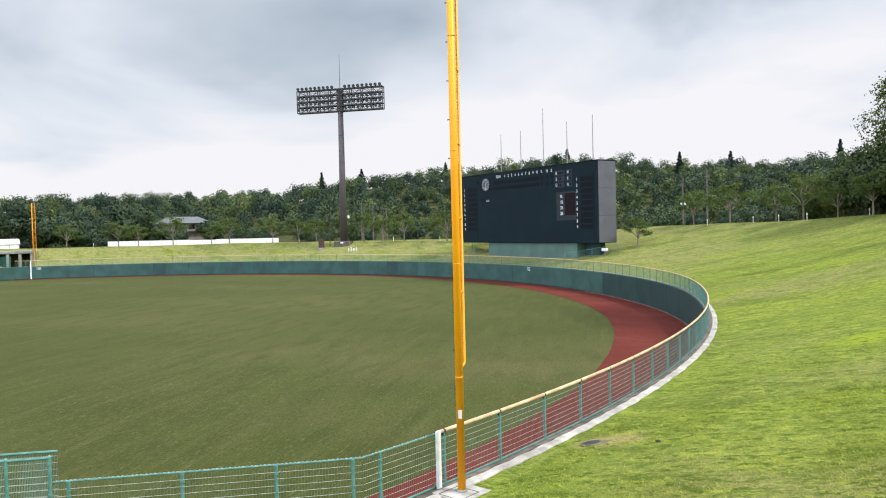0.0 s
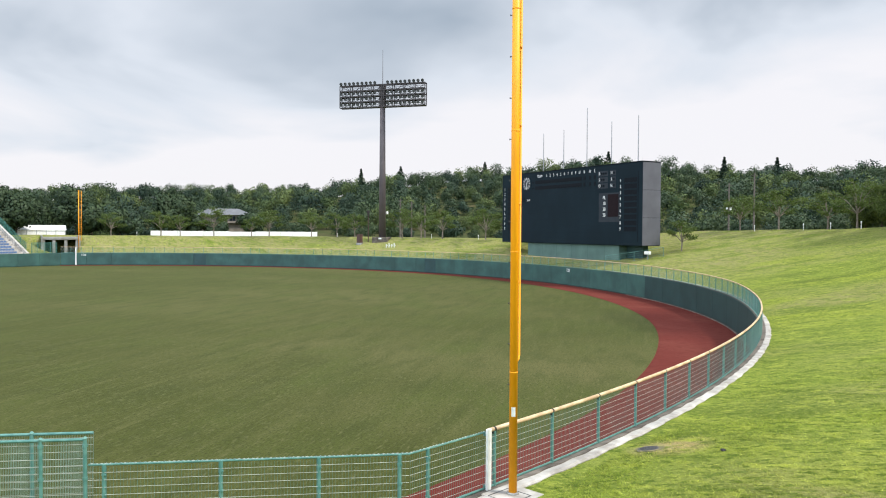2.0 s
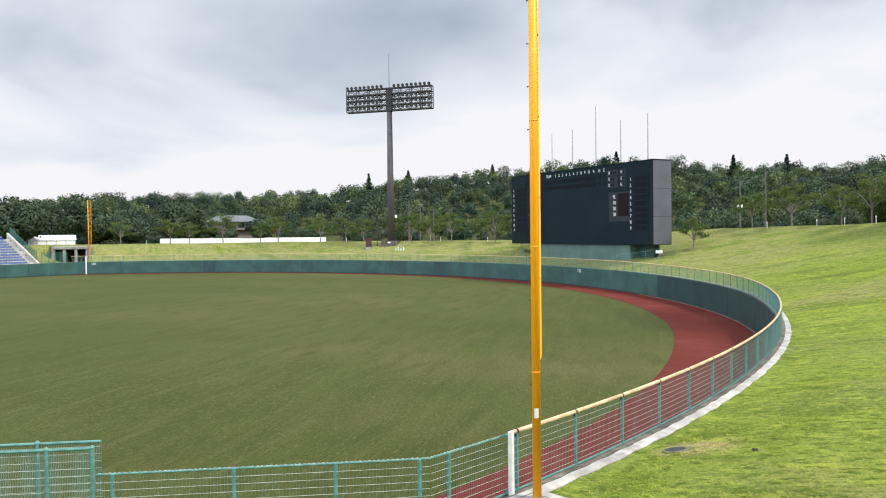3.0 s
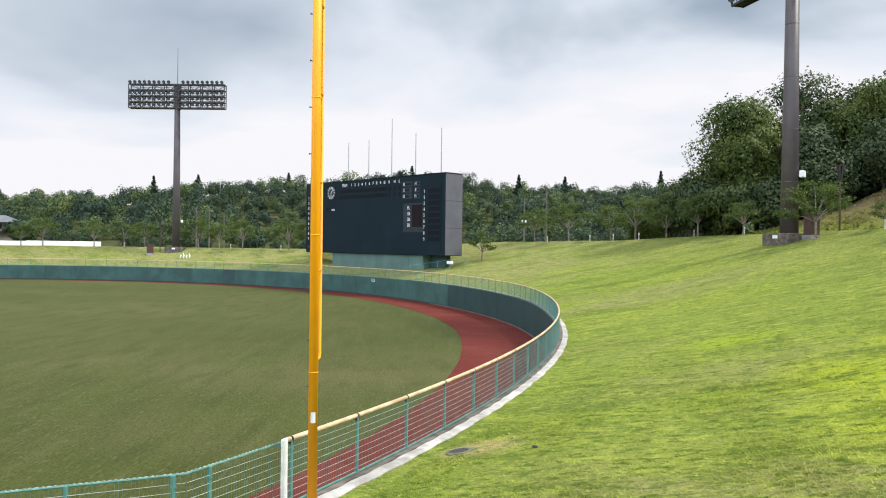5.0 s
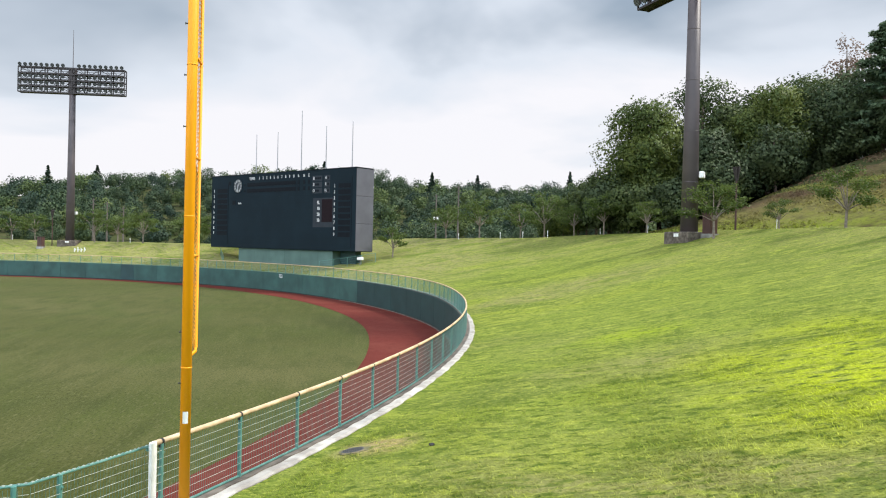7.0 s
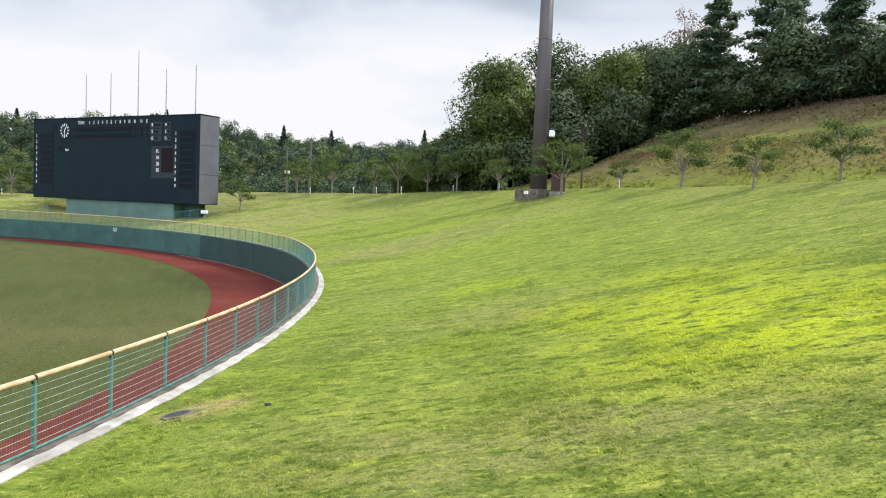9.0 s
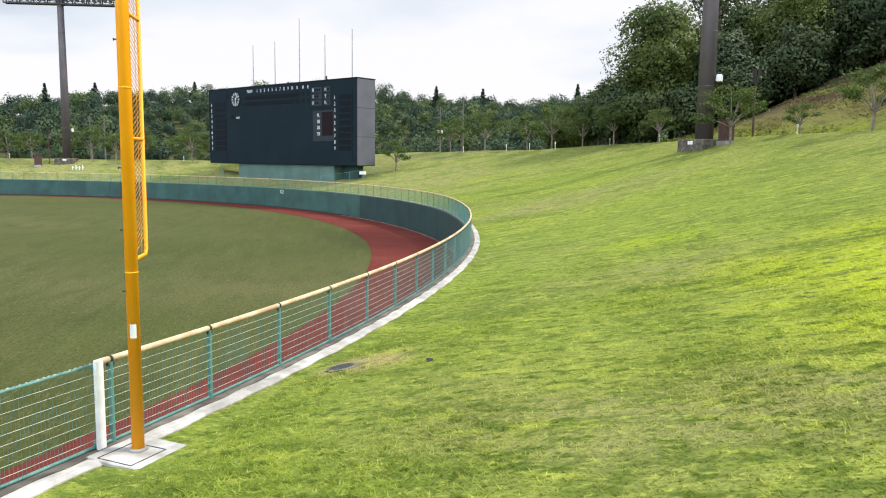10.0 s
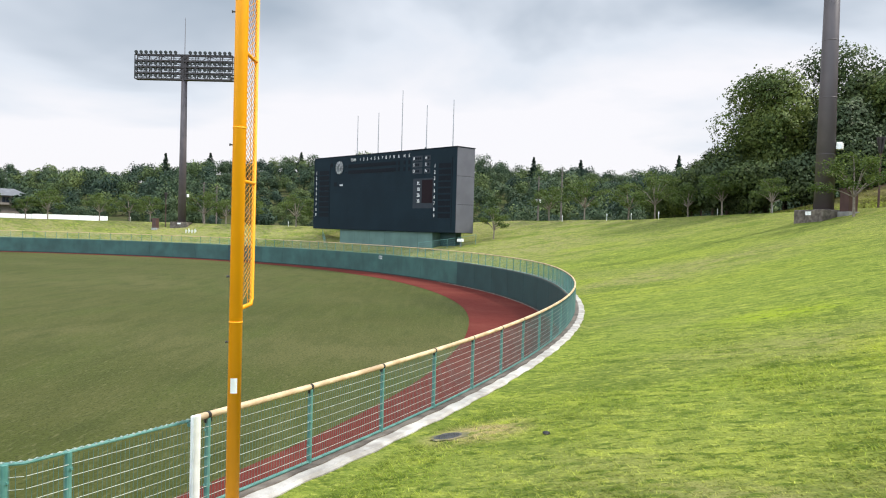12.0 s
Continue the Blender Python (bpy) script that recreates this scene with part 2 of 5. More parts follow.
LUSH = [((83.6, 75.0), 5.4, (0.36, 0.41, 0.012)), ((81.0, 79.8), 4.8, (0.34, 0.39, 0.012)), ((73.5, 85.5), 2.8, (0.22, 0.28, 0.016)), ((86.5, 78.0), 4.6, (0.28, 0.335, 0.014)),
        ((74.25, 71.80), (1.25, 0.35), (0.32, 0.25, 0.12)), ((-3.5, 43.45), (RW + 9.0, RW + 26.0), (0.172, 0.172, 0.054))]
DRY = ((0.240, 0.200, 0.105), 52.0, 0.0)
M["bank"] = ground_material("bank_grass", *BANK, bump=1.0, bump_scale=14.0, spots=LUSH, dry=DRY, sheen=0.03)
M["blade"] = ground_material("grass_blades", *BANK, spots=LUSH, dry=DRY, blades=True)
M["turf"] = ground_material("field_turf", (0.048, 0.054, 0.012), [
    ((0.084, 0.081, 0.028), 0.050, 0.44, 0.66, 2.2, 40),
    ((0.056, 0.066, 0.015), 0.20, 0.46, 0.66, 2.0, 140),
    ((0.074, 0.076, 0.024), 1.6, 0.50, 0.76, 12.0, 137),
    ((0.040, 0.047, 0.011), 0.7, 0.48, 0.76, 3.5, 137),
    ((0.094, 0.094, 0.036), 8.0, 0.53, 0.76, 4.0, 137),
    ((0.028, 0.034, 0.008), 12.0, 0.49, 0.72, 1.6, 140)], bump=0.4, bump_scale=14, sheen=0.05)
M["clay"] = ground_material("red_clay", (0.112, 0.026, 0.020), [
    ((0.135, 0.038, 0.028), 0.25, 0.45, 0.7, 2.0, 40),
    ((0.085, 0.018, 0.014), 2.0, 0.5, 0.8, 1.0, 0)], bump=0.2, bump_scale=20)
MID = (-3.5, 43.45)
HILL = ((0.156, 0.134, 0.050), [
    ((0.142, 0.130, 0.040), 0.10, 0.48, 0.64, 3.0, 130),
    ((0.120, 0.080, 0.048), 0.16, 0.48, 0.64, 3.0, 130),
    ((0.078, 0.070, 0.028), 0.9, 0.50, 0.72, 1.8, 130),
    ((0.165, 0.150, 0.060), 2.5, 0.53, 0.74, 1.5, 130),
    ((0.056, 0.046, 0.022), 5.0, 0.52, 0.74, 1.5, 130)])
ZONES = [(MID, (RW + 34.0, RW + 46.0), (0.092, 0.060, 0.042)), (MID, (RW + 31.0, RW + 25.5), (0.150, 0.185, 0.022)), (MID, (RW + 36.5, 1.3, 0.2), (0.160, 0.168, 0.040))]
M["hill"] = ground_material("rough_hillside", *HILL, bump=1.0, bump_scale=3.0, spots=ZONES)
M["straw"] = ground_material("tall_weeds", *HILL, spots=ZONES, blades=True)
M["floor"] = ground_material("forest_floor", (0.045, 0.055, 0.02), [
    ((0.08, 0.07, 0.035), 0.2, 0.45, 0.7, 1.0, 0)], bump=0.8, bump_scale=2.0)
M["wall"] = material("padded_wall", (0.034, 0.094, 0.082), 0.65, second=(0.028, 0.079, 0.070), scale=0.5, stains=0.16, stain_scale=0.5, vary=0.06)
M["wall_deep"] = material("deep_teal_padded_wall", (0.0165, 0.049, 0.048), 0.65, second=(0.014, 0.043, 0.042), scale=0.5, stains=0.1, stain_scale=0.5, vary=0.05)
M["bark_pale"] = material("pale_bark", (0.24, 0.20, 0.165), 0.9, second=(0.15, 0.125, 0.10), scale=6, bump=0.6, bump_scale=20)
M["wall_dark"] = material("dark_wall_gate", (0.020, 0.062, 0.064), 0.55, scale=0.6, stains=0.1)
M["coping"] = material("wall_coping", (0.035, 0.10, 0.095), 0.6, scale=3)
M["post"] = material("green_fence_steel", (0.125, 0.270, 0.235), 0.45, second=(0.080, 0.215, 0.190), scale=6, stains=0.12, stain_scale=3)
M["wire"] = material("galvanised_wire", (0.40, 0.42, 0.37), 0.5, 0.1, scale=4)
M["mesh"] = material("green_mesh_wire", (0.10, 0.21, 0.19), 0.5, scale=4)
M["fine_net"] = material("pale_green_net", (0.19, 0.31, 0.275), 0.6, scale=4)
M["cream"] = material("cream_rail_padding", (0.66, 0.50, 0.31), 0.6, second=(0.50, 0.34, 0.20), scale=3, stains=0.15, stain_scale=1.5)
M["black"] = material("black_rubber", (0.02, 0.02, 0.02), 0.6)
M["rope"] = material("pale_braided_rope", (0.27, 0.32, 0.28), 0.8, second=(0.10, 0.17, 0.15), scale=22, spread=(0.45, 0.55))
M["concrete"] = material("pale_concrete", (0.50, 0.475, 0.435), 0.88, second=(0.33, 0.30, 0.265), scale=2.6, bump=0.4, bump_scale=40, stains=0.3, stain_scale=0.7)
M["concrete_grey"] = material("weathered_concrete", (0.30, 0.30, 0.28), 0.85, second=(0.22, 0.21, 0.19), scale=1.2, bump=0.4, bump_scale=20, stains=0.3, stain_scale=0.5)
M["concrete_stained"] = material("brown_stained_concrete", (0.165, 0.14, 0.115), 0.9, second=(0.080, 0.064, 0.052), scale=3.0, bump=0.5, bump_scale=30, stains=0.35, stain_scale=0.8)
M["white"] = material("white_paint", (0.86, 0.86, 0.84), 0.5, second=(0.72, 0.72, 0.70), scale=4, stains=0.1, stain_scale=2)
M["yellow"] = material("yellow_pole_paint", (1.0, 0.39, 0.003), 0.5, second=(0.97, 0.365, 0.003), scale=1.2, stains=0.06, stain_scale=1.0)
M["yellow_dark"] = material("yellow_steel_mesh", (0.70, 0.28, 0.012), 0.45, scale=2)
M["iron"] = material("cast_iron", (0.10, 0.10, 0.10), 0.6, 0.6, scale=12, bump=0.5, bump_scale=60)
M["soil"] = material("bare_soil", (0.20, 0.16, 0.09), 0.95, second=(0.12, 0.12, 0.05), scale=5, bump=0.6, bump_scale=20)
M["navy"] = material("navy_score_panel", (0.0076, 0.0175, 0.0245), 0.7, second=(0.0063, 0.0145, 0.021), spec=0.12, scale=0.25, stains=0.15, stain_scale=0.3)
M["slot"] = material("black_slat_panel", (0.005, 0.008, 0.012), 0.6, scale=2, spec=0.1)
M["grey_panel"] = material("grey_score_panel", (0.028, 0.036, 0.045), 0.6, scale=1, spec=0.15)
M["maroon"] = material("dark_led_panel", (0.017, 0.011, 0.013), 0.75, scale=4, spec=0.08)
M["side"] = material("grey_metal_cladding", (0.108, 0.108, 0.125), 0.55, second=(0.092, 0.092, 0.108), scale=0.4, stains=0.1, stain_scale=0.6)
M["base_green"] = material("green_concrete_base", (0.095, 0.165, 0.145), 0.75, second=(0.08, 0.14, 0.125), scale=0.5, stains=0.15, stain_scale=0.4)
M["brown"] = material("brown_tower_steel", (0.085, 0.070, 0.072), 0.5, second=(0.072, 0.060, 0.063), scale=0.8, stains=0.12, stain_scale=0.6)
M["brown_dark"] = material("dark_brown_truss", (0.035, 0.028, 0.028), 0.5, scale=2)
M["rust"] = material("red_brown_cabinet_paint", (0.085, 0.042, 0.036), 0.6, second=(0.07, 0.034, 0.03), scale=2, stains=0.2)
M["lamp"] = material("lamp_housing", (0.060, 0.058, 0.062), 0.4, 0.3, scale=5)
M["lens"] = material("lamp_lens", (0.13, 0.14, 0.16), 0.2, 0.3, scale=5)
M["alu"] = material("aluminium_mast", (0.30, 0.31, 0.33), 0.5, 0.3, scale=3)
M["bark"] = material("bark", (0.10, 0.075, 0.055), 0.9, second=(0.06, 0.045, 0.035), scale=4, bump=0.8, bump_scale=15)
M["seat"] = material("blue_seat_plastic", (0.085, 0.155, 0.29), 0.5, second=(0.065, 0.125, 0.25), scale=1.5, stains=0.1)
M["roof"] = material("grey_roof_tile", (0.14, 0.145, 0.155), 0.6, scale=1.5, stains=0.15)
M["plaster"] = material("brown_plaster", (0.19, 0.165, 0.14), 0.8, scale=1.0, stains=0.15)
M["glass"] = material("dark_window_glass", (0.03, 0.04, 0.05), 0.1, scale=1)
M["net"] = material("green_net_cord", (0.04, 0.16, 0.13), 0.7, scale=2)
M["wood_pole"] = material("utility_pole", (0.13, 0.11, 0.10), 0.8, second=(0.09, 0.075, 0.065), scale=2)
M["leaf"] = foliage("broad_leaves", (0.032, 0.055, 0.017), (0.125, 0.158, 0.047), through_light=0.3)
M["leaf_far"] = foliage("far_leaves", (0.021, 0.043, 0.023), (0.066, 0.098, 0.042), through_light=0.22)
M["leaf_far_light"] = foliage("far_young_leaves", (0.046, 0.078, 0.026), (0.130, 0.165, 0.052), through_light=0.25)
M["leaf_far_deep"] = foliage("far_evergreen_leaves", (0.015, 0.034, 0.023), (0.046, 0.076, 0.041), through_light=0.2)
M["leaf_light"] = foliage("oak_leaves", (0.052, 0.082, 0.018), (0.188, 0.225, 0.054), through_light=0.35)
M["leaf_deep"] = foliage("evergreen_leaves", (0.030, 0.053, 0.022), (0.106, 0.136, 0.056), through_light=0.25)
M["leaf_dark"] = foliage("cedar_needles", (0.044, 0.082, 0.046), (0.140, 0.190, 0.094), through_light=0.3)
M["leaf_small"] = foliage("cherry_leaves", (0.052, 0.088, 0.020), (0.150, 0.195, 0.045), through_light=0.4)
M["leaf_dry"] = foliage("dry_brown_leaves", (0.17, 0.115, 0.085), (0.31, 0.235, 0.17))


# ---- mesh helpers ----
def finish(bm, name, mat, smooth=False):
    me = bpy.data.meshes.new(name)
    bm.to_mesh(me)
    bm.free()
    me.materials.append(mat)
    if smooth:
        me.shade_smooth()
    return me


def part(name, bm, mat, parent=None, label="", smooth=False):
    ob = new(name, finish(bm, name, mat, smooth))
    ob.parent = parent
    if label:
        ob["label"] = label
    return ob


def share(name, me, parent, m):
    ob = new(name, me)
    ob.parent = parent
    ob.matrix_basis = m
    return ob


def arrays(name, verts, faces, mat, smooth=False):
    """A mesh from arrays of corners and of equal-sided faces."""
    verts, faces = np.asarray(verts, np.float32), np.asarray(faces, np.int32)
    me = bpy.data.meshes.new(name)
    me.vertices.add(len(verts))
    me.vertices.foreach_set("co", verts.ravel())
    k = faces.shape[1]
    me.loops.add(faces.size)
    me.loops.foreach_set("vertex_index", faces.ravel())
    me.polygons.add(len(faces))
    me.polygons.foreach_set("loop_start", np.arange(0, faces.size, k, dtype=np.int32))
    me.update(calc_edges=True)
    me.materials.append(mat)
    if smooth:
        me.shade_smooth()
    return me


def soften(me, normals):
    """Normals of its own for each corner of loose grass or leaf."""
    normals = normals / np.linalg.norm(normals, axis=1, keepdims=True)
    me.normals_split_custom_set_from_vertices(normals.tolist())
    return me


def box(bm, x0, x1, y0, y1, z0, z1, m=None, bevel=0.0):
    """An axis-aligned block added to bm, moved by m, its edges cut by bevel."""
    vs = bmesh.ops.create_cube(bm, size=1.0)["verts"]
    for v in vs:
        v.co = Vector(((x0 + x1) / 2 + v.co.x * (x1 - x0), (y0 + y1) / 2 + v.co.y * (y1 - y0), (z0 + z1) / 2 + v.co.z * (z1 - z0)))
    if bevel:
        es = list({e for v in vs for e in v.link_edges})
        vs = bmesh.ops.bevel(bm, geom=es, offset=bevel, segments=1, affect="EDGES")["verts"]
    if m is not None:
        bmesh.ops.transform(bm, matrix=m, verts=list({v for v in vs}))
    return bm


def tube(bm, pts, radii, sides=8, caps=True):
    """A tapered tube through pts."""
    pts = [Vector(p) for p in pts]
    if not hasattr(radii, "__len__"):
        radii = [radii] * len(pts)
    rings = []
    for i, p in enumerate(pts):
        d = (pts[min(i + 1, len(pts) - 1)] - pts[max(i - 1, 0)]).normalized()
        a = d.cross(Vector((0, 0, 1))) if abs(d.z) < 0.95 else d.cross(Vector((1, 0, 0)))
        a.normalize()
        b = d.cross(a)
        rings.append([bm.verts.new(p + (a * math.cos(k * math.tau / sides) + b * math.sin(k * math.tau / sides)) * radii[i]) for k in range(sides)])
    for r0, r1 in zip(rings, rings[1:]):
        for k in range(sides):
            bm.faces.new((r0[k], r0[(k + 1) % sides], r1[(k + 1) % sides], r1[k]))
    if caps:
        bm.faces.new(rings[0][::-1])
        bm.faces.new(rings[-1])
    return bm


def empty(name, x=0, y=0, z=0, rz=0, **tags):
    ob = new(name)
    ob.matrix_basis = pose(x, y, z, 0, 0, rz)
    return tagged(ob, **tags)


def step(a, b, v):
    t = np.clip((np.asarray(v, float) - a) / (b - a), 0, 1)
    return t * t * (3 - 2 * t)


# ---- the line of the wall: an arc, and straight runs past both corners ----
def flatten(deg):
    """Metres by which the wall runs inside the true arc near the right-hand corner."""
    u = np.clip((np.asarray(deg, float) - 16.5) / 22.0, 0, 1)
    w = np.clip((np.asarray(deg, float) - 42.0) / 14.0, 0, 1)
    return -0.38 * u * (1 - w * w * (3 - 2 * w))


def arc(deg, r=RW, z=0.0):
    a = radians(deg)
    r = r + float(flatten(deg))
    return Vector((C0.x + r * math.cos(a), C0.y + r * math.sin(a), z))


RUN = Vector((-0.37, -0.929))           # the right-hand run, from the corner towards home
RUN_L = Vector((0.37, -0.929))
CORNER, CORNER_L = arc(A0).to_2d(), arc(A1).to_2d()


def run(side, s, off=0.0, z=0.0):
    """A point s metres along a straight run past a corner, off metres outside it."""
    c, d = (CORNER, RUN) if side > 0 else (CORNER_L, RUN_L)
    out = Vector((0.929, -0.37)) if side > 0 else Vector((-0.929, -0.37))
    p = c + d * s + out * off
    return Vector((p.x, p.y, z))


def outside(x, y):
    """Metres outside the wall line, negative on the field; and the bearing from the arc's centre."""
    x, y = np.asarray(x, float), np.asarray(y, float)
    dx, dy = x - C0.x, y - C0.y
    th = np.degrees(np.arctan2(dy, dx))
    th = np.where(th < -90, th + 360, th)
    d = np.hypot(dx, dy) - RW - flatten(th)
    right = dx >= 0
    cx, cy = np.where(right, CORNER.x, CORNER_L.x), np.where(right, CORNER.y, CORNER_L.y)
    sx = np.where(right, 1.0, -1.0)
    along = (x - cx) * sx * RUN.x + (y - cy) * RUN.y
    off = (x - cx) * sx * 0.929 + (y - cy) * -0.37
    past = np.where(along > 0, off, np.hypot(x - cx, y - cy))
    past = np.where(along > 95, np.maximum(off, along - 95), past)
    return np.where((th < A0) | (th > A1), past, d), th


def lumps(x, y, s, seed=0.0):
    return (np.sin(x / s + 1.3 + seed) * np.cos(y / (s * 1.27) + 0.4 + seed) + 0.5 * np.sin(x / (s * 0.43) + y / (s * 0.61) + seed)) / 1.5


def ground_z(x, y):
    """The land outside the field: a grass bank, a level path behind it, a hillside at one end and wooded hills far off."""
    x, y = np.asarray(x, float), np.asarray(y, float)
    d, th = outside(x, y)
    left = step(78, 108, th)
    crest_d = 24.5 - 13.5 * left
    crest_z = 8.5 - 2.7 * left - 0.75 * step(52, 80, th) * (1 - left)
    t = np.clip((d - 0.9) / (crest_d - 0.9), 0, 1)
    bank = 2.50 + (crest_z - 2.50) * (t - 0.03 * np.sin(t * np.pi))
    bank = bank + 0.10 * lumps(x, y, 5.0) * np.clip(d / 6, 0, 1)
    hill = 0.46 * (np.clip(d - 26.5, 0, 21) - 1.6 * step(14, 21, np.clip(d - 26.5, 0, 21))) * (1 - step(54, 64, th)) * (1 - step(-20, -60, th))
    far = np.clip((d - 70) / 190, 0, 1)
    rise = 18.5 + 11.5 * step(168, 125, th) - 6.5 * step(118, 106, th) - 12 * step(98, 74, th)
    woods = (far * far * (3 - 2 * far)) * rise * (1 + 0.14 * lumps(x, y, 45.0)) * step(200, 170, th) * step(20, 60, th)
    beyond = np.clip((d - 28) / 40, 0, 1) * -1.2 * left
    z = bank + hill + woods + beyond
    # cut away under the far stand and in front of the underpass
    along = (x - CORNER_L.x) * 0.37 - (y - CORNER_L.y) * 0.929
    off = -(x - CORNER_L.x) * 0.929 - (y - CORNER_L.y) * 0.37
    z = np.where((x < 0) & (along > 5.6) & (along < 49) & (off > 0.25) & (off < 15), np.minimum(z, 2.0), z)
    z = np.where((x < -80) & (x > -92.5) & (y > 61.8) & (y < 68.4), np.minimum(z, 2.3), z)
    return np.where(d < 0.195, -0.4, z)


def gz(x, y):
    return float(ground_z(x, y))


# ---- land ----
def land_sheet(name, offsets, mat):
    """One sheet from the back of the wall line outwards to the horizon, fanned round its corners."""
    st = [(arc(a).to_2d(), a) for a in np.arange(A0, A1 + 0.01, (A1 - A0) / 260)]
    n_l, n_r = 180 + 21.7, -21.7
    st += [(CORNER_L, a) for a in np.linspace(A1, n_l, 12)[1:]]
    st += [(run(-1, s).to_2d(), n_l) for s in np.linspace(3, 95, 30)]
    el, er = run(-1, 95).to_2d(), run(1, 95).to_2d()
    st += [(el, a) for a in np.linspace(n_l, 270, 10)[1:]]
    st += [(el.lerp(er, u), 270) for u in (0.25, 0.5, 0.75)]
    st += [(er, a) for a in np.linspace(270, 360 + n_r, 10)]
    st += [(run(1, s).to_2d(), n_r) for s in np.linspace(92, 0, 60)]
    st += [(CORNER, a) for a in np.linspace(n_r, A0, 50)[1:-1]]
    bx = np.array([p.x for p, _ in st])
    by = np.array([p.y for p, _ in st])
    ca, sa = np.cos(np.radians([a for _, a in st])), np.sin(np.radians([a for _, a in st]))
    x, y = bx + np.outer(offsets, ca), by + np.outer(offsets, sa)
    z = ground_z(x, y)
    n, k = x.shape
    i, j = np.arange(n - 1)[:, None] * k, np.arange(k)[None, :]
    j2 = (j + 1) % k
    f = np.stack([i + j, i + k + j, i + k + j2, i + j2], -1).reshape(-1, 4)
    return arrays(name, np.stack([x, y, z], -1).reshape(-1, 3), f, mat, True)


off = np.r_[0.185, 0.20, np.arange(0.6, 30, 0.5), np.arange(30, 72, 1.2), np.arange(72, 300, 6.0), 340, 420, 600, 1000, 1800, 3200]
me = land_sheet("ground", off, M["bank"])
me.materials.append(M["hill"])
me.materials.append(M["floor"])
cen = np.empty(len(me.polygons) * 3, np.float32)
me.polygons.foreach_get("center", cen)
cen = cen.reshape(-1, 3)
pd, pth = outside(cen[:, 0], cen[:, 1])
slot = np.where(pd > 60 + 6 * lumps(cen[:, 0], cen[:, 1], 9.0), 2, 0)
on_hill = (pth < 60) & (pd > 27 + 0.8 * lumps(cen[:, 0], cen[:, 1], 4.0))
slot = np.where(on_hill, 1, slot)
edge = 33 + 17 * step(57, 44, pth)
slot = np.where((pth < 64) & (pd > edge + 2), 2, slot)
slot = np.where((pth >= 58) & (pth < 70) & (pd > 35), 2, slot)
me.polygons.foreach_set("material_index", slot.astype(np.int32))
ground = tagged(new("ground", me), "mown grass bank rising behind the outfield fence to wooded hills", "ground", kind="structure")


def field_shape(name, inner, outer, z, mat, n=220):
    """A level strip between two functions of the bearing."""
    bm = bmesh.new()
    prev = None
    for i in range(n + 1):
        a = A0 + (A1 - A0) * i / n
        p, q = bm.verts.new(arc(a, inner(a), z)), bm.verts.new(arc(a, outer(a), z))
        if prev:
            bm.faces.new((prev[0], prev[1], q, p))
        prev = (p, q)
    return new(name, finish(bm, name, mat))


def track_in(a):
    return RW - 5.7 + 3.6 * float(step(50, 125, a))


bm = bmesh.new()
ring = [arc(A0 + (A1 - A0) * i / 160, RW - 0.02, -0.02) for i in range(161)] + [run(-1, 95, 0, -0.02), run(1, 95, 0, -0.02)]
bm.faces.new([bm.verts.new(p) for p in ring])
bmesh.ops.triangulate(bm, faces=bm.faces[:])
field = tagged(new("field", finish(bm, "field", M["turf"])), "worn green and tan baseball outfield turf", "field", kind="structure")
track = tagged(field_shape("warning_track", track_in, lambda a: RW - 0.02, 0.0, M["clay"]), "dark red clay warning track along the wall", "track", kind="structure")
bm = bmesh.new()
vs = [bm.verts.new(p) for p in (arc(A0, track_in(A0), 0), arc(A0, RW - 0.02, 0), run(1, 5.0, -0.02, 0), run(1, 9.0, -3.0, 0), run(1, 4.0, -5.2, 0))]
bm.faces.new(vs)
tagged(new("warning_track_end", finish(bm, "warning_track_end", M["clay"])), "dark red clay running out into the foul ground", "track", kind="structure")


# ---- outfield wall ----
def wall_piece(name, pts, mat, parent, thick=0.18, top=WALL_Z):
    """A padded panel along pts (its face on the field side), with rounded top and bottom edges."""
    bm = bmesh.new()
    rows = []
    for i, p in enumerate(pts):
        d = (pts[min(i + 1, len(pts) - 1)] - pts[max(i - 1, 0)]).normalized()
        out = Vector((d.y, -d.x, 0))
        prof = [(0.03, 0.10), (0.0, 0.14), (0.0, top - 0.05), (0.03, top), (thick, top), (thick, -0.1)]
        rows.append([bm.verts.new(p + out * o + Vector((0, 0, z))) for o, z in prof])
    for a, b in zip(rows, rows[1:]):
        for k in range(len(a) - 1):
            bm.faces.new((a[k], a[k + 1], b[k + 1], b[k]))
    bm.faces.new(rows[0])
    bm.faces.new(rows[-1][::-1])
    bmesh.ops.recalc_face_normals(bm, faces=bm.faces[:])
    return part(name, bm, mat, parent)


wall = tagged(new("outfield_wall"), "curved dark teal padded outfield wall", "wall", kind="structure")
PANELS = 44
for i in range(PANELS):
    a, b = A0 + (A1 - A0) * i / PANELS, A0 + (A1 - A0) * (i + 1) / PANELS
    gap = 0.012
    dark = i in (27, 38)
    hi, lo = (a + (b - a) * (0.55 if dark else 1) - gap, a + gap)
    # panels below bearing 71.5 take a darker teal than the rest
    wall_piece("panel", [arc(lo + (hi - lo) * k / 6) for k in range(7)], M["wall_dark"] if dark else M["wall_deep"] if b < 71.5 else M["wall"], wall)
    if dark:
        wall_piece("panel", [arc(hi + 2 * gap + (b - gap - hi - 2 * gap) * k / 4) for k in range(5)], M["wall"], wall)
for side in (1, -1):
    for k in range(9):
        p = [run(side, k * 4.0 + 0.02 + 3.96 * j) for j in (0, 0.5, 1)]
        wall_piece("panel", p[::-1] if side > 0 else p, M["wall"], wall)
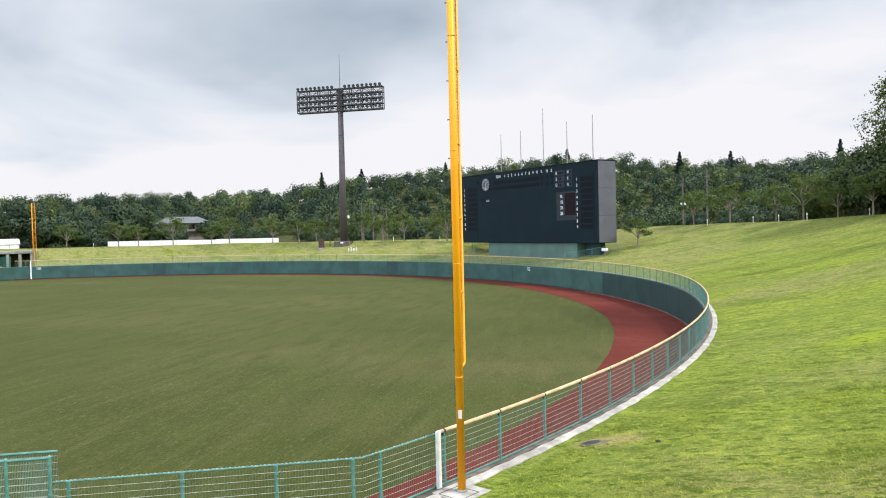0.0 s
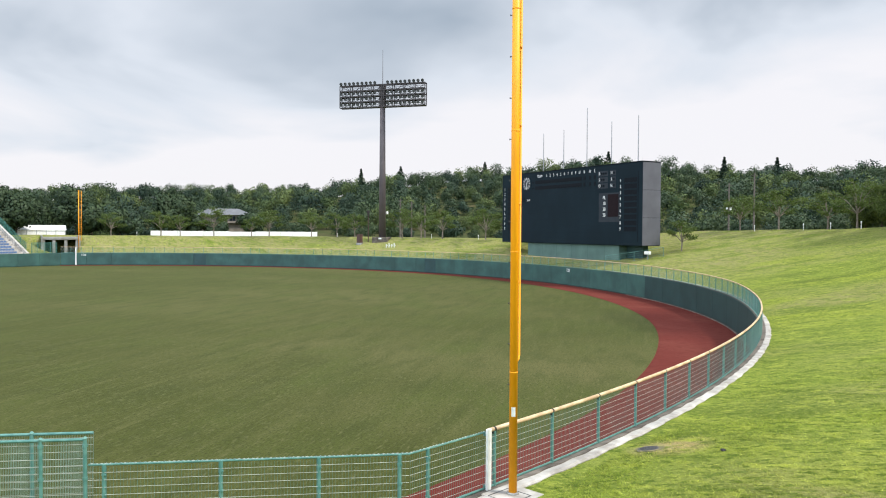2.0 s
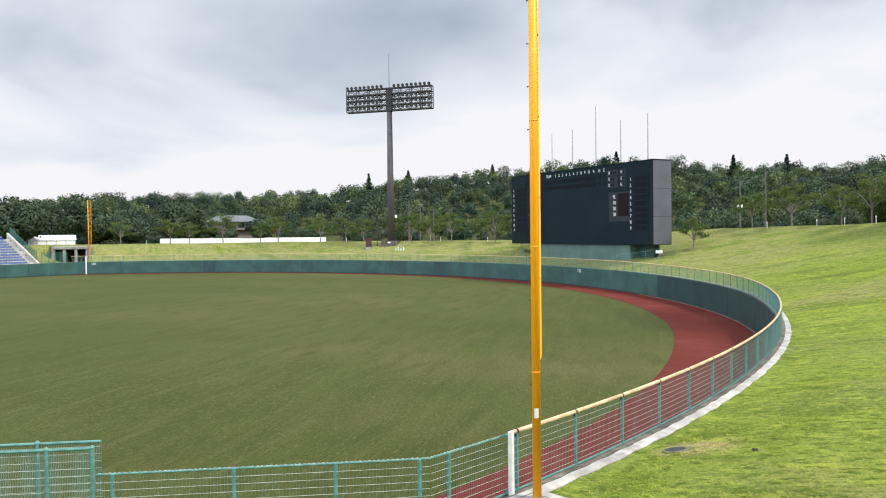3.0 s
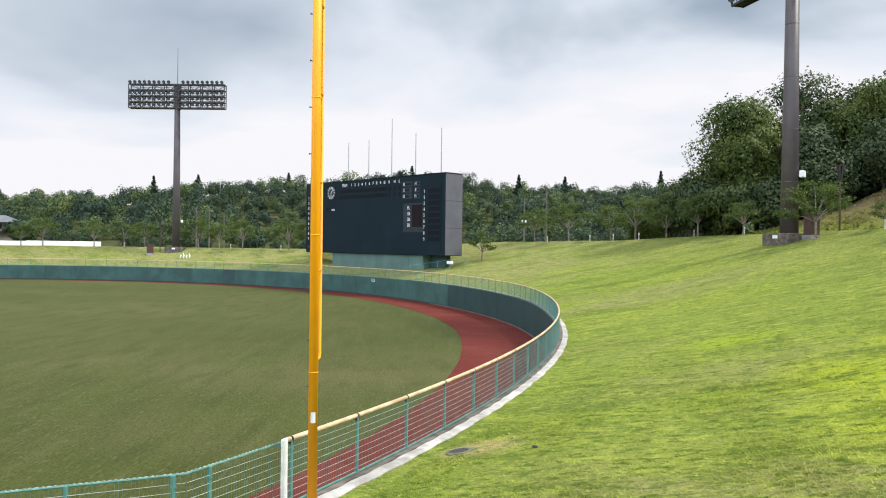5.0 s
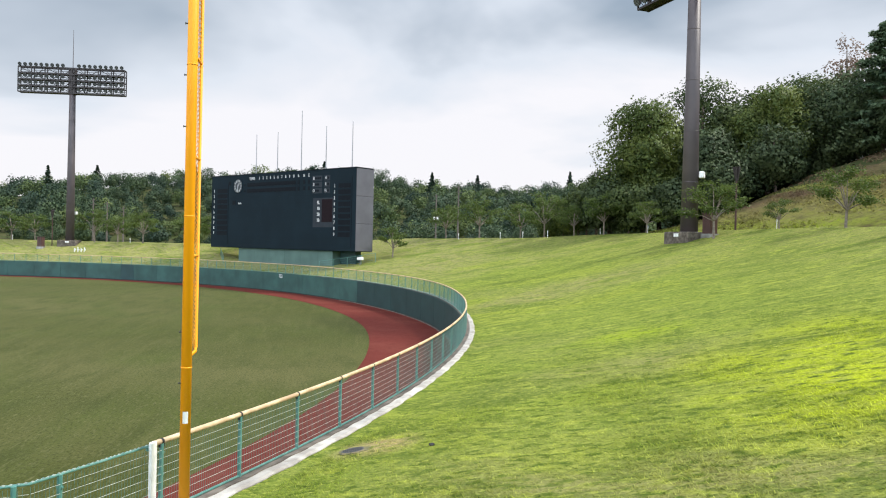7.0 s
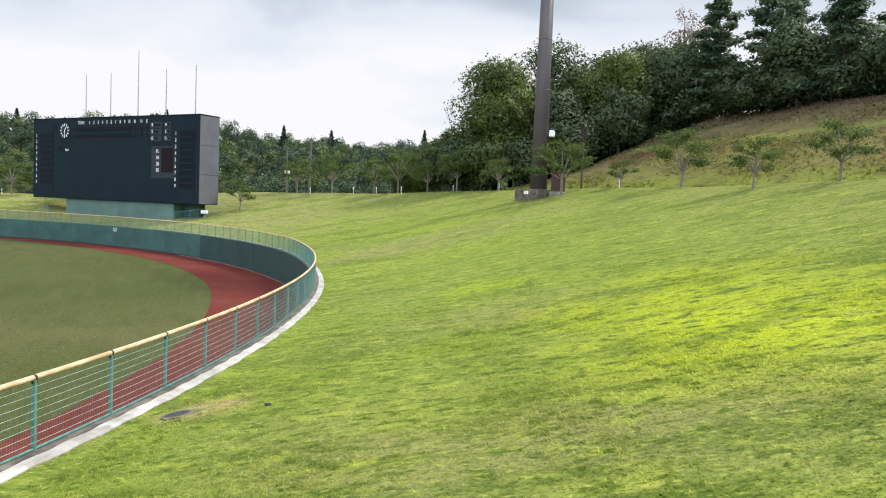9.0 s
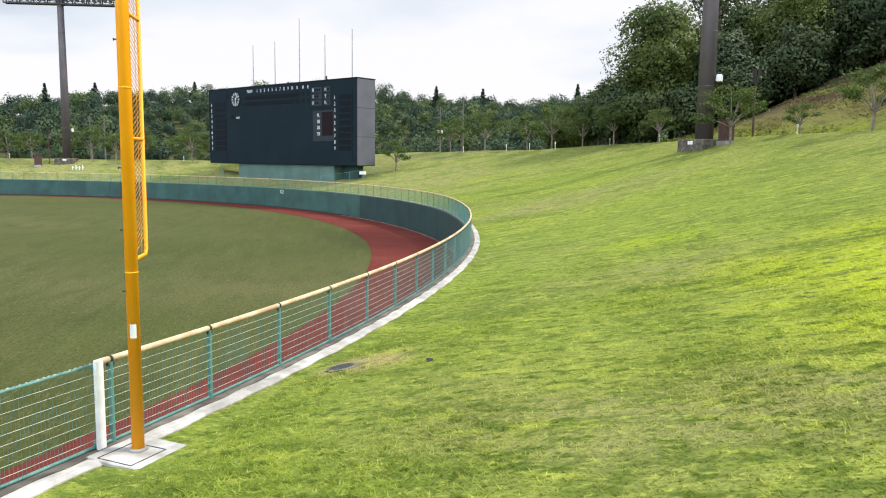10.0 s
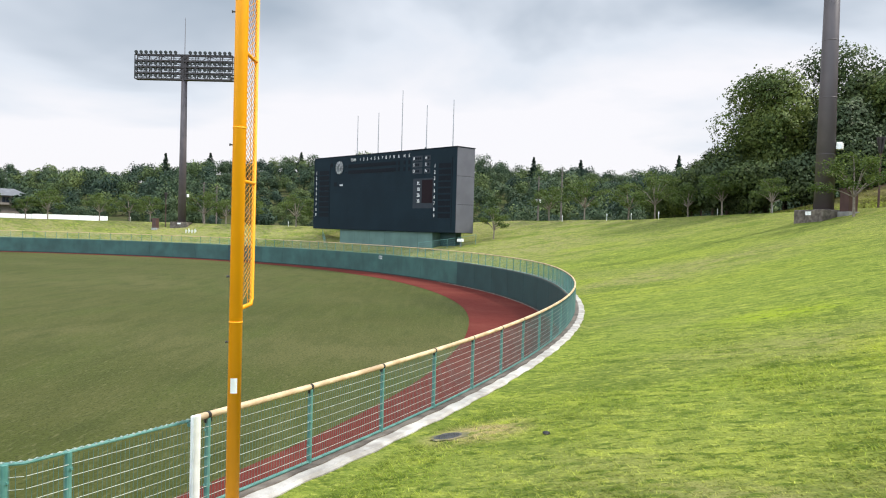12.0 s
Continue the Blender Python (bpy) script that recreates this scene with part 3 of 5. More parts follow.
# dark kick strip at the foot of the wall
bm = bmesh.new()
for i in range(200):
    a, b = A0 + (A1 - A0) * i / 200, A0 + (A1 - A0) * (i + 1) / 200
    q = [arc(a, RW + 0.02, 0.0), arc(b, RW + 0.02, 0.0), arc(b, RW + 0.02, 0.14), arc(a, RW + 0.02, 0.14)]
    bm.faces.new([bm.verts.new(v) for v in q])
part("kick_strip", bm, M["black"], wall, "black strip at the foot of the wall")


bm = bmesh.new()
prev = None
for i in range(181):
    a = 17 + 56 * i / 180
    q = [bm.verts.new(arc(a, RW - o, z)) for o, z in ((0.0, 0.06), (0.05, 0.05), (0.08 + 0.02 * math.sin(i * 2.3), 0.0))]
    if prev:
        for k in range(2):
            bm.faces.new((prev[k], prev[k + 1], q[k + 1], q[k]))
    prev = q
part("footing", bm, M["concrete_stained"], wall, "grey chipped concrete footing")


# ---- fence on the wall ----
fence = tagged(new("outfield_fence"), "green steel mesh fence with a cream padded top rail", "fence")
FR = RW + 0.12
DEG = math.degrees(1 / FR)


def fence_post(h):
    bm = bmesh.new()
    tube(bm, [(0, 0, 0), (0, 0, h)], 0.036, 10)
    for z in (0.30, 0.66, 1.0):
        tube(bm, [(0, 0, z - 0.02), (0, 0, z + 0.02)], 0.040, 10)
        box(bm, -0.055, 0.055, -0.012, 0.012, z - 0.012, z + 0.012)
    box(bm, -0.07, 0.07, -0.07, 0.07, 0.0, 0.012)
    return finish(bm, "post", M["post"])


H = RAIL_Z - WALL_Z
post_me = fence_post(H - 0.05)
bm = bmesh.new()
tube(bm, [(0, -0.022, 0), (0, 0.022, 0)], 0.047, 10)
box(bm, -0.02, 0.02, -0.05, 0.05, -0.09, -0.03)
clamp_me = finish(bm, "clamp", M["black"])
WP = 16.85          # bearing of the white post at the foul line
first = 16.75 + 0.40 * DEG
n_posts = int((A1 - first) / (2.03 * DEG)) + 1
for i in range(n_posts):
    a = first + 2.03 * DEG * i
    share("post", post_me, fence, Matrix.Translation(arc(a, FR, WALL_Z)) @ pose(0, 0, 0, 0, 0, a + 90))
    share("clamp", clamp_me, fence, Matrix.Translation(arc(a, FR, RAIL_Z - 0.04)) @ pose(0, 0, 0, 0, 0, a))


def arc_tube(a0, a1, z, r, sides, stepm=1.0, radius=FR):
    n = max(2, int((a1 - a0) / DEG / stepm))
    return [arc(a0 + (a1 - a0) * k / n, radius, z) for k in range(n + 1)]


bm = bmesh.new()
tube(bm, arc_tube(WP + 0.05, A1, RAIL_Z - 0.04, 0.05, 10), 0.043, 10)
part("top_rail", bm, M["cream"], fence, "cream padded top rail", True)
bm = bmesh.new()
tube(bm, arc_tube(A0, A1, WALL_Z + 0.06, 0.03, 8), 0.024, 8)
part("bottom_rail", bm, M["post"], fence, "", True)
for k in range(8):
    z = WALL_Z + 0.17 + 0.125 * k
    bm = bmesh.new()
    tube(bm, arc_tube(A0, A1, z, 0.004, 4, 1.0, FR + 0.03), 0.0042, 4, False)
    part("wire", bm, M["wire"], fence, "thin pale horizontal wire")


def upright_wires(points, z0, z1, w):
    """Thin three-sided upright wires at points."""
    p = np.array([(q.x, q.y) for q in points])
    n = len(p)
    tri = np.array([(math.cos(k * math.tau / 3) * w, math.sin(k * math.tau / 3) * w) for k in range(3)])
    lo = np.concatenate([np.repeat(p, 3, 0) + np.tile(tri, (n, 1)), np.full((3 * n, 1), z0)], 1)
    hi = lo.copy()
    hi[:, 2] = z1
    i = np.arange(n)[:, None] * 3 + np.arange(3)[None]
    j = np.arange(n)[:, None] * 3 + (np.arange(3)[None] + 1) % 3
    f = np.stack([i, j, j + 3 * n, i + 3 * n], -1).reshape(-1, 4)
    return np.concatenate([lo, hi]), f


nw = int((A1 - A0) / DEG / 0.055)
v, f = upright_wires([arc(A0 + (A1 - A0) * k / nw, FR + 0.03) for k in range(nw)], WALL_Z + 0.08, RAIL_Z - 0.08, 0.0030)
mesh_part = new("mesh", arrays("mesh", v, f, M["mesh"]))
mesh_part.parent = fence
tagged(mesh_part, "fine green upright wires", kind="stuff")

# white foul-line post on the fence
wp = empty("foul_line_post", *arc(WP, FR + 0.07, WALL_Z), WP, label="flat white foul line post on the green fence", category="post")
bm = bmesh.new()
box(bm, -0.03, 0.03, -0.065, 0.065, -0.02, H + 0.02, bevel=0.012)
part("board", bm, M["white"], wp)
for z in (0.1, H - 0.1):
    bm = bmesh.new()
    box(bm, -0.10, -0.03, -0.05, 0.05, z - 0.025, z + 0.025, bevel=0.006)
    part("bracket", bm, M["post"], wp)

# ---- fence along the foul side ----
foul_fence = tagged(new("foul_side_fence"), "green steel fence with a braided pale rope on top", "fence")
LEN = 5.3
spots = [arc(WP - 1.6 * DEG, FR, WALL_Z), run(1, 0.1, 0.12, WALL_Z)] + [run(1, s, 0.12, WALL_Z) for s in (1.5, 3.15, LEN - 0.25)]
for p in spots:
    share("post", post_me, foul_fence, Matrix.Translation(p) @ pose(0, 0, 0, 0, 0, 22))
line = [arc(a, FR, 0) for a in (WP - 0.02, (WP + A0) / 2, A0)] + [run(1, s, 0.12) for s in (0.6, 1.75, 3.5, LEN)]


def lift(pts, z, off=0.0):
    return [Vector((p.x + 0.929 * off, p.y - 0.37 * off, z)) for p in pts]


bm = bmesh.new()
tube(bm, lift(line, RAIL_Z - 0.05), 0.020, 8)
part("top_rail", bm, M["post"], foul_fence)
bm = bmesh.new()
rope = lift(line, RAIL_Z - 0.02)
for a, b in zip(rope, rope[1:]):
    n = int((b - a).length / 0.075)
    for k in range(n):
        p0, p1 = a.lerp(b, k / n), a.lerp(b, (k + 0.8) / n)
        tube(bm, [p0 + Vector((0, 0, -0.022)), (p0 + p1) / 2 + Vector((0, 0, -0.016)), p1 + Vector((0, 0, -0.022))], [0.012, 0.017, 0.012], 6)
part("rope", bm, M["rope"], foul_fence, "pale braided rope wound along the rail")
bm = bmesh.new()
tube(bm, lift(line[2:], WALL_Z + 0.06), 0.022, 8)
part("bottom_rail", bm, M["post"], foul_fence)
for k in range(8):
    bm = bmesh.new()
    tube(bm, lift(line[2:], WALL_Z + 0.17 + 0.125 * k, 0.03), 0.0042, 4, False)
    part("wire", bm, M["wire"], foul_fence)
pts = [run(1, s, 0.14) for s in np.arange(0, LEN, 0.055)]
v, f = upright_wires(pts, WALL_Z + 0.08, RAIL_Z - 0.08, 0.0030)
o = new("mesh", arrays("mesh", v, f, M["mesh"]))
o.parent = foul_fence
tagged(o, kind="stuff")

# taller gate panel further along, two layers of mesh
gate = tagged(new("tall_side_fence"), "taller green mesh fence panel with round posts", "fence")
TH = 1.62
bm = bmesh.new()
tube(bm, [(0, 0, 0), (0, 0, TH)], 0.032, 10)
for z in (0.5, 0.95, 1.5):
    tube(bm, [(0, 0, z - 0.025), (0, 0, z + 0.025)], 0.043, 10)
tube(bm, [(0, 0, TH), (0, 0, TH + 0.03)], [0.042, 0.02], 10)
tall_me = finish(bm, "post", M["post"])
for s, off in ((LEN + 0.05, 0.12), (LEN + 0.75, 0.12), (LEN + 1.05, -0.3), (LEN + 2.1, 0.12), (LEN + 3.9, 0.12), (LEN + 5.8, 0.12)):
    share("post", tall_me, gate, Matrix.Translation(run(1, s, off, WALL_Z)))
for off in (0.12, -0.3):
    bm = bmesh.new()
    tube(bm, [run(1, LEN + 0.05, off, WALL_Z + TH - 0.02), run(1, LEN + 6, off, WALL_Z + TH - 0.02)], 0.026, 8)
    part("top_rail", bm, M["post"], gate)
    for k in range(12):
        bm = bmesh.new()
        tube(bm, [run(1, LEN + 0.05, off, WALL_Z + 0.2 + 0.12 * k), run(1, LEN + 6, off, WALL_Z + 0.2 + 0.12 * k)], 0.004, 4, False)
        part("wire", bm, M["wire"], gate)
    pts = [run(1, s, off) for s in np.arange(LEN + 0.05, LEN + 6, 0.026)]
    v, f = upright_wires(pts, WALL_Z + 0.05, WALL_Z + TH - 0.03, 0.0032)
    o = new("mesh", arrays("mesh", v, f, M["fine_net"]))
    o.parent = gate
    tagged(o, kind="stuff")

# ---- concrete kerb behind the fence, slab and foul pole ----
bm = bmesh.new()
prev = None
K = 520
for i in range(K + 1):
    a = A0 - 0.5 + (78 - A0) * i / K
    wob = 0.016 * math.sin(i * 0.91) + 0.012 * math.sin(i * 0.37 + 1.0) + 0.007 * math.sin(i * 2.3) - 0.02
    prof = [(0.0, -0.3), (0.0, 0.035), (0.33 + wob, 0.055), (0.39 + wob, 0.02), (0.39 + wob, -0.3)]
    ringv = [bm.verts.new(arc(a, RW + 0.20 + o, WALL_Z + z)) for o, z in prof]
    if prev:
        for k in range(4):
            bm.faces.new((prev[k], prev[k + 1], ringv[k + 1], ringv[k]))
    prev = ringv
kerb = tagged(new("kerb", finish(bm, "kerb", M["concrete"])), "pale weathered concrete kerb strip behind the fence", "kerb", kind="structure")

bm = bmesh.new()
prev = None
for i in range(K + 1):
    a = A0 - 0.5 + (78 - A0) * i / K
    wob = 0.02 * math.sin(i * 1.1)
    q = [bm.verts.new(arc(a, RW + 0.02 + o, WALL_Z + z)) for o, z in ((0.0, 0.002), (0.0, 0.03), (0.20, 0.045), (0.29 + wob, 0.062), (0.30 + wob, 0.02))]
    if prev:
        for k in range(4):
            bm.faces.new((prev[k], prev[k + 1], q[k + 1], q[k]))
    prev = q
tagged(new("wall_coping", finish(bm, "wall_coping", M["concrete_stained"])), "stained grey concrete strip under the fence", "coping", kind="structure")

POLE = Vector((74.655, 67.245, WALL_Z + 0.07))
slab = empty("pole_slab", 74.72, 67.12, WALL_Z, 16, label="square pale concrete slab around the pole foot", category="slab", kind="structure")
bm = bmesh.new()
box(bm, -0.45, 0.54, -0.33, 0.55, -0.3, 0.066, bevel=0.015)
part("slab", bm, M["concrete"], slab)
bm = bmesh.new()
for q in ((-0.28, 0.30, -0.30, -0.285), (-0.28, 0.30, 0.285, 0.30), (-0.28, -0.265, -0.285, 0.285), (0.285, 0.30, -0.285, 0.285)):
    box(bm, *q, 0.05, 0.072)
part("joint_frame", bm, M["iron"], slab)

def foul_pole(x, y, z, h, arm, z_screen, rings=True):
    p = empty("foul_pole", x, y, z, 0, label="tall yellow-orange steel foul pole with a narrow mesh screen", category="pole", group="foul poles")
    b = bmesh.new()
    tube(b, [(0, 0, 0), (0, 0, h)], [0.080, 0.074], 20)
    for k in range(5):
        tube(b, [(0, 0, z_screen - z - 0.15 + 2.3 * k), (0, 0, z_screen - z - 0.13 + 2.3 * k)], 0.0815, 20)
    part("shaft", b, M["yellow"], p, "", True)
    b = bmesh.new()
    tube(b, [(0, 0, 0), (0, 0, 0.018), (0, 0, 0.03)], [0.125, 0.12, 0.085], 20)
    part("base_collar", b, M["concrete_grey"], p, "grey mortar collar")
    b = bmesh.new()
    zs = z_screen - z
    a = Vector((arm[0], arm[1], 0))
    tube(b, [a * 0.09 + Vector((0, 0, zs)), a * 0.93 + Vector((0, 0, zs)), a + Vector((0, 0, zs + 0.07)), a + Vector((0, 0, h - 0.1)), a * 0.09 + Vector((0, 0, h - 0.1))], 0.026, 10)
    k = zs + 1.55
    while k < h - 0.5:
        tube(b, [a * 0.09 + Vector((0, 0, k)), a + Vector((0, 0, k))], 0.022, 8)
        k += 1.55
    part("screen_frame", b, M["yellow"], p, "", True)
    b = bmesh.new()
    n = 3
    for k in range(1, n):
        q = a * (0.1 + 0.9 * k / n)
        tube(b, [q + Vector((0, 0, zs)), q + Vector((0, 0, h - 0.1))], 0.004, 3, False)
    m = int((h - 0.4 - zs) / 0.07)
    for k in range(m):
        w = zs + 0.07 * k
        tube(b, [a * 0.1 + Vector((0, 0, w)), a + Vector((0, 0, w + 0.3))], 0.0035, 3, False)
        tube(b, [a * 0.1 + Vector((0, 0, w + 0.3)), a + Vector((0, 0, w))], 0.0035, 3, False)
    part("screen_mesh", b, M["yellow_dark"], p, "yellow expanded metal screen")
    if rings:
        b = bmesh.new()
        side = Vector((-0.62, -0.78, 0))
        tube(b, [side * 0.07, side * 0.105], 0.010, 6)
        tube(b, [side * 0.105, side * 0.115], 0.018, 6)
        bolt = finish(b, "step_bolt", M["iron"])
        k = 2.1
        while k < h - 0.5:
            share("step_bolt", bolt, p, Matrix.Translation((0, 0, k)))
            k += 0.78
        b = bmesh.new()
        pts = []
        c0 = math.atan2(-0.46, 0.89)
        for s in range(7):
            ang2 = c0 - 0.62 + 1.0 * s / 6
            pts.append((0.0815 * math.cos(ang2), 0.0815 * math.sin(ang2)))
        for q, r2 in zip(pts, pts[1:]):
            b.faces.new([b.verts.new(c) for c in ((*q, 1.50), (*r2, 1.50), (*r2, 1.68), (*q, 1.68))])
        part("sticker", b, M["white"], p, "small white paper sticker")
    return p


foul_pole(POLE.x, POLE.y, POLE.z, 13.2, (-0.56, 0.51), 5.05)
LPB = arc(162.3, RW + 0.5, WALL_Z)
foul_pole(LPB.x, LPB.y, LPB.z - 0.05, 12.6, (0.56, 0.51), 5.05, False)
lp = empty("foul_line_post", *arc(162.6, RW - 0.04, 0.05), 162.6 + 180, label="white foul line post on the far wall", category="post")
bm = bmesh.new()
box(bm, 0.0, 0.06, -0.11, 0.11, 0, RAIL_Z - 0.1, bevel=0.01)
part("board", bm, M["white"], lp)

# manhole beside the kerb
mh = Vector((73.87, 71.55))
mz = gz(mh.x, mh.y)
manhole = empty("manhole_cover", mh.x, mh.y, mz + 0.01, 20, label="round rusty iron manhole cover in bare soil", category="manhole")
bm = bmesh.new()
tube(bm, [(0, 0, -0.05), (0, 0, 0.026), (0, 0, 0.03)], [0.30, 0.30, 0.29], 28)
for i in range(-3, 4):
    for j in range(-3, 4):
        if i * i + j * j < 11:
            box(bm, i * 0.075 - 0.022, i * 0.075 + 0.022, j * 0.075 - 0.022, j * 0.075 + 0.022, 0.03, 0.036)
part("lid", bm, M["iron"], manhole)
bm = bmesh.new()
tube(bm, [(0, 0, -0.05), (0, 0, 0.022)], 0.33, 28)
part("rim", bm, M["concrete_grey"], manhole)
tilt = Matrix.Rotation(math.atan(0.2), 4, Vector((-0.35, 0.94, 0)))
bm = bmesh.new()
vs = [bm.verts.new((0.05 + 0.42 * (1 + 0.2 * math.sin(k * 2.1)) * math.cos(k * math.tau / 24), 0.39 * (1 + 0.12 * math.cos(k * 1.7)) * math.sin(k * math.tau / 24), 0.026)) for k in range(24)]
bm.faces.new(vs)
part("bare_soil", bm, M["soil"], manhole, "dry bare soil round the lid")
manhole.matrix_basis = Matrix.Translation((mh.x, mh.y, mz)) @ Matrix.Rotation(-math.atan(0.19), 4, Vector((-0.35, 0.94, 0))) @ Matrix.Scale(0.8, 4)

# a dark clod on the grass
cl = bmesh.new()
bmesh.ops.create_icosphere(cl, subdivisions=2, radius=0.055)
for v in cl.verts:
    v.co *= 1 + 0.35 * noise.noise(v.co * 25)
    v.co.z *= 0.6
clod = tagged(new("clod", finish(cl, "clod", M["black"])), "small dark clod of earth lying on the grass", "clod")
clod.matrix_basis = pose(75.75, 71.8, gz(75.75, 71.8) + 0.02)


# ---- scoreboard ----
SB_Y, SX0, SX1, SZ0, SZ1, SDEP = 129.0, -18.5, 14.17, 5.57, 16.6, 3.25
sb = empty("scoreboard", 0, SB_Y, 0, 0, label="large dark navy electric scoreboard on a green concrete base", category="scoreboard")


def sx_at(x):
    """The fittings sit a little to the right of an even division of the board."""
    return x + 0.2 + 0.5 * (x + 18.0) / 32.0


def sb_box(name, x0, x1, z0, z1, proud, mat, parent=sb, depth=0.06, label="", bevel=0.0):
    b = bmesh.new()
    box(b, sx_at(x0), sx_at(x1), -proud, depth - proud, z0, z1, bevel=bevel)
    return part(name, b, mat, parent, label)


bm = bmesh.new()
box(bm, SX0, SX1, 0.0, SDEP, SZ0, SZ1, bevel=0.05)
body = part("body", bm, M["navy"], sb)
for sx in (SX1, SX0):
    for k in range(3):
        bm = bmesh.new()
        z0, z1 = SZ0 + 0.05 + k * (SZ1 - SZ0 - 0.1) / 3, SZ0 + 0.05 + (k + 1) * (SZ1 - SZ0 - 0.1) / 3
        x0, x1 = (sx, sx + 0.05) if sx > 0 else (sx - 0.05, sx)
        box(bm, x0, x1, 0.06, SDEP - 0.04, z0 + 0.02, z1 - 0.02, bevel=0.01)
        part("side_panel", bm, M["side"], sb, "light grey metal side cladding")
bm = bmesh.new()
box(bm, SX0 - 0.08, SX1 + 0.1, -0.06, SDEP + 0.05, SZ1, SZ1 + 0.09, bevel=0.02)
part("cornice", bm, M["slot"], sb)
bm = bmesh.new()
box(bm, -11.6, 9.5, 0.35, 2.9, 0.5, SZ0, bevel=0.03)
part("plinth", bm, M["base_green"], sb, "pale green concrete plinth")
for k in range(1, 6):
    sb_box("plinth_joint", -11.6 + k * 3.52 - 0.02, -11.6 + k * 3.52 + 0.02, 2.6, SZ0 - 0.05, -0.347, M["wall"], depth=0.02)
bm = bmesh.new()
box(bm, 9.6, 12.6, 1.7, 2.7, 2.5, SZ0 - 0.002, bevel=0.03)
part("rear_wall", bm, M["wall_dark"], sb, "dark green wall under the overhang")
# panel joints of the big field
for k in range(1, 8):
    sb_box("panel_joint", -14.0, 9.9, SZ0 + 0.7 + k * 0.98, SZ0 + 0.715 + k * 0.98, 0.008, M["slot"], depth=0.02)
# name columns at both ends
for x0, x1, xn in ((-17.1, -14.5, -17.85), (10.2, 12.5, 9.4)):
    sb_box("column_frame", x0 - 0.15, x1 + 0.15, SZ0 + 0.5, SZ1 - 1.3, 0.01, M["navy"], depth=0.05)
    for k in range(9):
        zc = SZ1 - 2.3 - 0.815 * k
        sb_box("name_slot", x0, x1, zc - 0.30, zc + 0.30, 0.03, M["slot"])
    sb_box("column_edge", x1 + 0.2, x1 + 0.27, SZ0 + 0.5, SZ1 - 1.2, 0.03, M["slot"])
# line score rows
for k, zc in enumerate((SZ1 - 1.55, SZ1 - 2.45)):
    sb_box("line_score_strip", -9.6, 1.5, zc - 0.27, zc + 0.27, 0.03, M["slot"])
    for xc in (2.1, 3.3, 4.3):
        sb_box("total_slot", xc - 0.2, xc + 0.2, zc - 0.27, zc + 0.27, 0.03, M["slot"])
    sb_box("team_slot", -10.4, -10.0, zc - 0.12, zc + 0.12, 0.03, M["slot"])
# ball, strike, out panel
for k, zc in enumerate((SZ1 - 1.15, SZ1 - 2.0, SZ1 - 2.85)):
    sb_box("count_panel", 4.95, 7.0, zc - 0.36, zc + 0.36, 0.03, M["grey_panel"], label="grey count panel")
    sb_box("call_panel", 7.4, 8.55, zc - 0.36, zc + 0.36, 0.03, M["grey_panel"])
    for j in range(3 if k == 0 else 2):
        bm = bmesh.new()
        tube(bm, [(sx_at(5.75 + 0.42 * j), -0.03, zc), (sx_at(5.75 + 0.42 * j), -0.06, zc)], 0.17, 14)
        part("count_lamp", bm, M["slot"], sb)
    bm = bmesh.new()
    tube(bm, [(sx_at(8.2), -0.03, zc), (sx_at(8.2), -0.06, zc)], 0.17, 14)
    part("call_lamp", bm, M["slot"], sb)
sb_box("umpire_panel", 5.2, 9.3, 8.75, 12.75, 0.02, M["grey_panel"], label="grey umpire panel")
sb_box("umpire_display", 7.0, 9.1, 9.45, 12.55, 0.05, M["maroon"], label="dark maroon display")
sb_box("speed_display", -13.15, -12.4, 12.15, 12.75, 0.04, M["slot"])
sb_box("corner_display", -14.2, -13.6, 15.1, 15.7, 0.04, M["slot"])


def writing(text, x, z, size, parent=sb, y=-0.045, mat=None, rz=0.0, m=None, name="lettering", squeeze=1.0):
    c = bpy.data.curves.new("text", "FONT")
    c.body, c.size, c.align_x, c.align_y, c.extrude = text, size, "CENTER", "CENTER", 0.008
    tmp = bpy.data.objects.new("text", c)
    scene.collection.objects.link(tmp)
    dg = bpy.context.evaluated_depsgraph_get()
    mesh = bpy.data.meshes.new_from_object(tmp.evaluated_get(dg))
    bpy.data.objects.remove(tmp)
    mesh.materials.clear()
    mesh.materials.append(mat or M["white"])
    ob = new(name, mesh)
    ob.parent = parent
    ob.matrix_basis = m if m is not None else pose(sx_at(x), y, z, 90) @ Matrix.Diagonal((0.78 * squeeze, 0.92, 1, 1))
    return ob


ZT = SZ1 - 0.66
writing("TEAM", -8.4, ZT, 0.66)
for k in range(10):
    writing(str(k + 1), -6.67 + 0.857 * k, ZT, 0.66, squeeze=0.8 if k == 9 else 1.0)
for ch, xc in (("R", 2.1), ("H", 3.3), ("E", 4.3)):
    writing(ch, xc, ZT, 0.66)
for k in range(9):
    for xn in (-17.95, 9.45):
        writing(str(k + 1), xn, SZ1 - 2.3 - 0.815 * k, 0.68, y=-0.02)
for ch, ch2, zc in (("B", "H", SZ1 - 1.15), ("S", "E", SZ1 - 2.0), ("O", "Fc", SZ1 - 2.85)):
    writing(ch, 5.3, zc, 0.62, y=-0.045)
    writing(ch2, 7.72, zc, 0.58, y=-0.045)
for k, tx in enumerate(("PL", "1B", "2B", "3B")):
    writing(tx, 6.3, 12.1 - 0.80 * k, 0.70, y=-0.035)
writing("km/h", -11.3, 12.3, 0.5, y=-0.03)

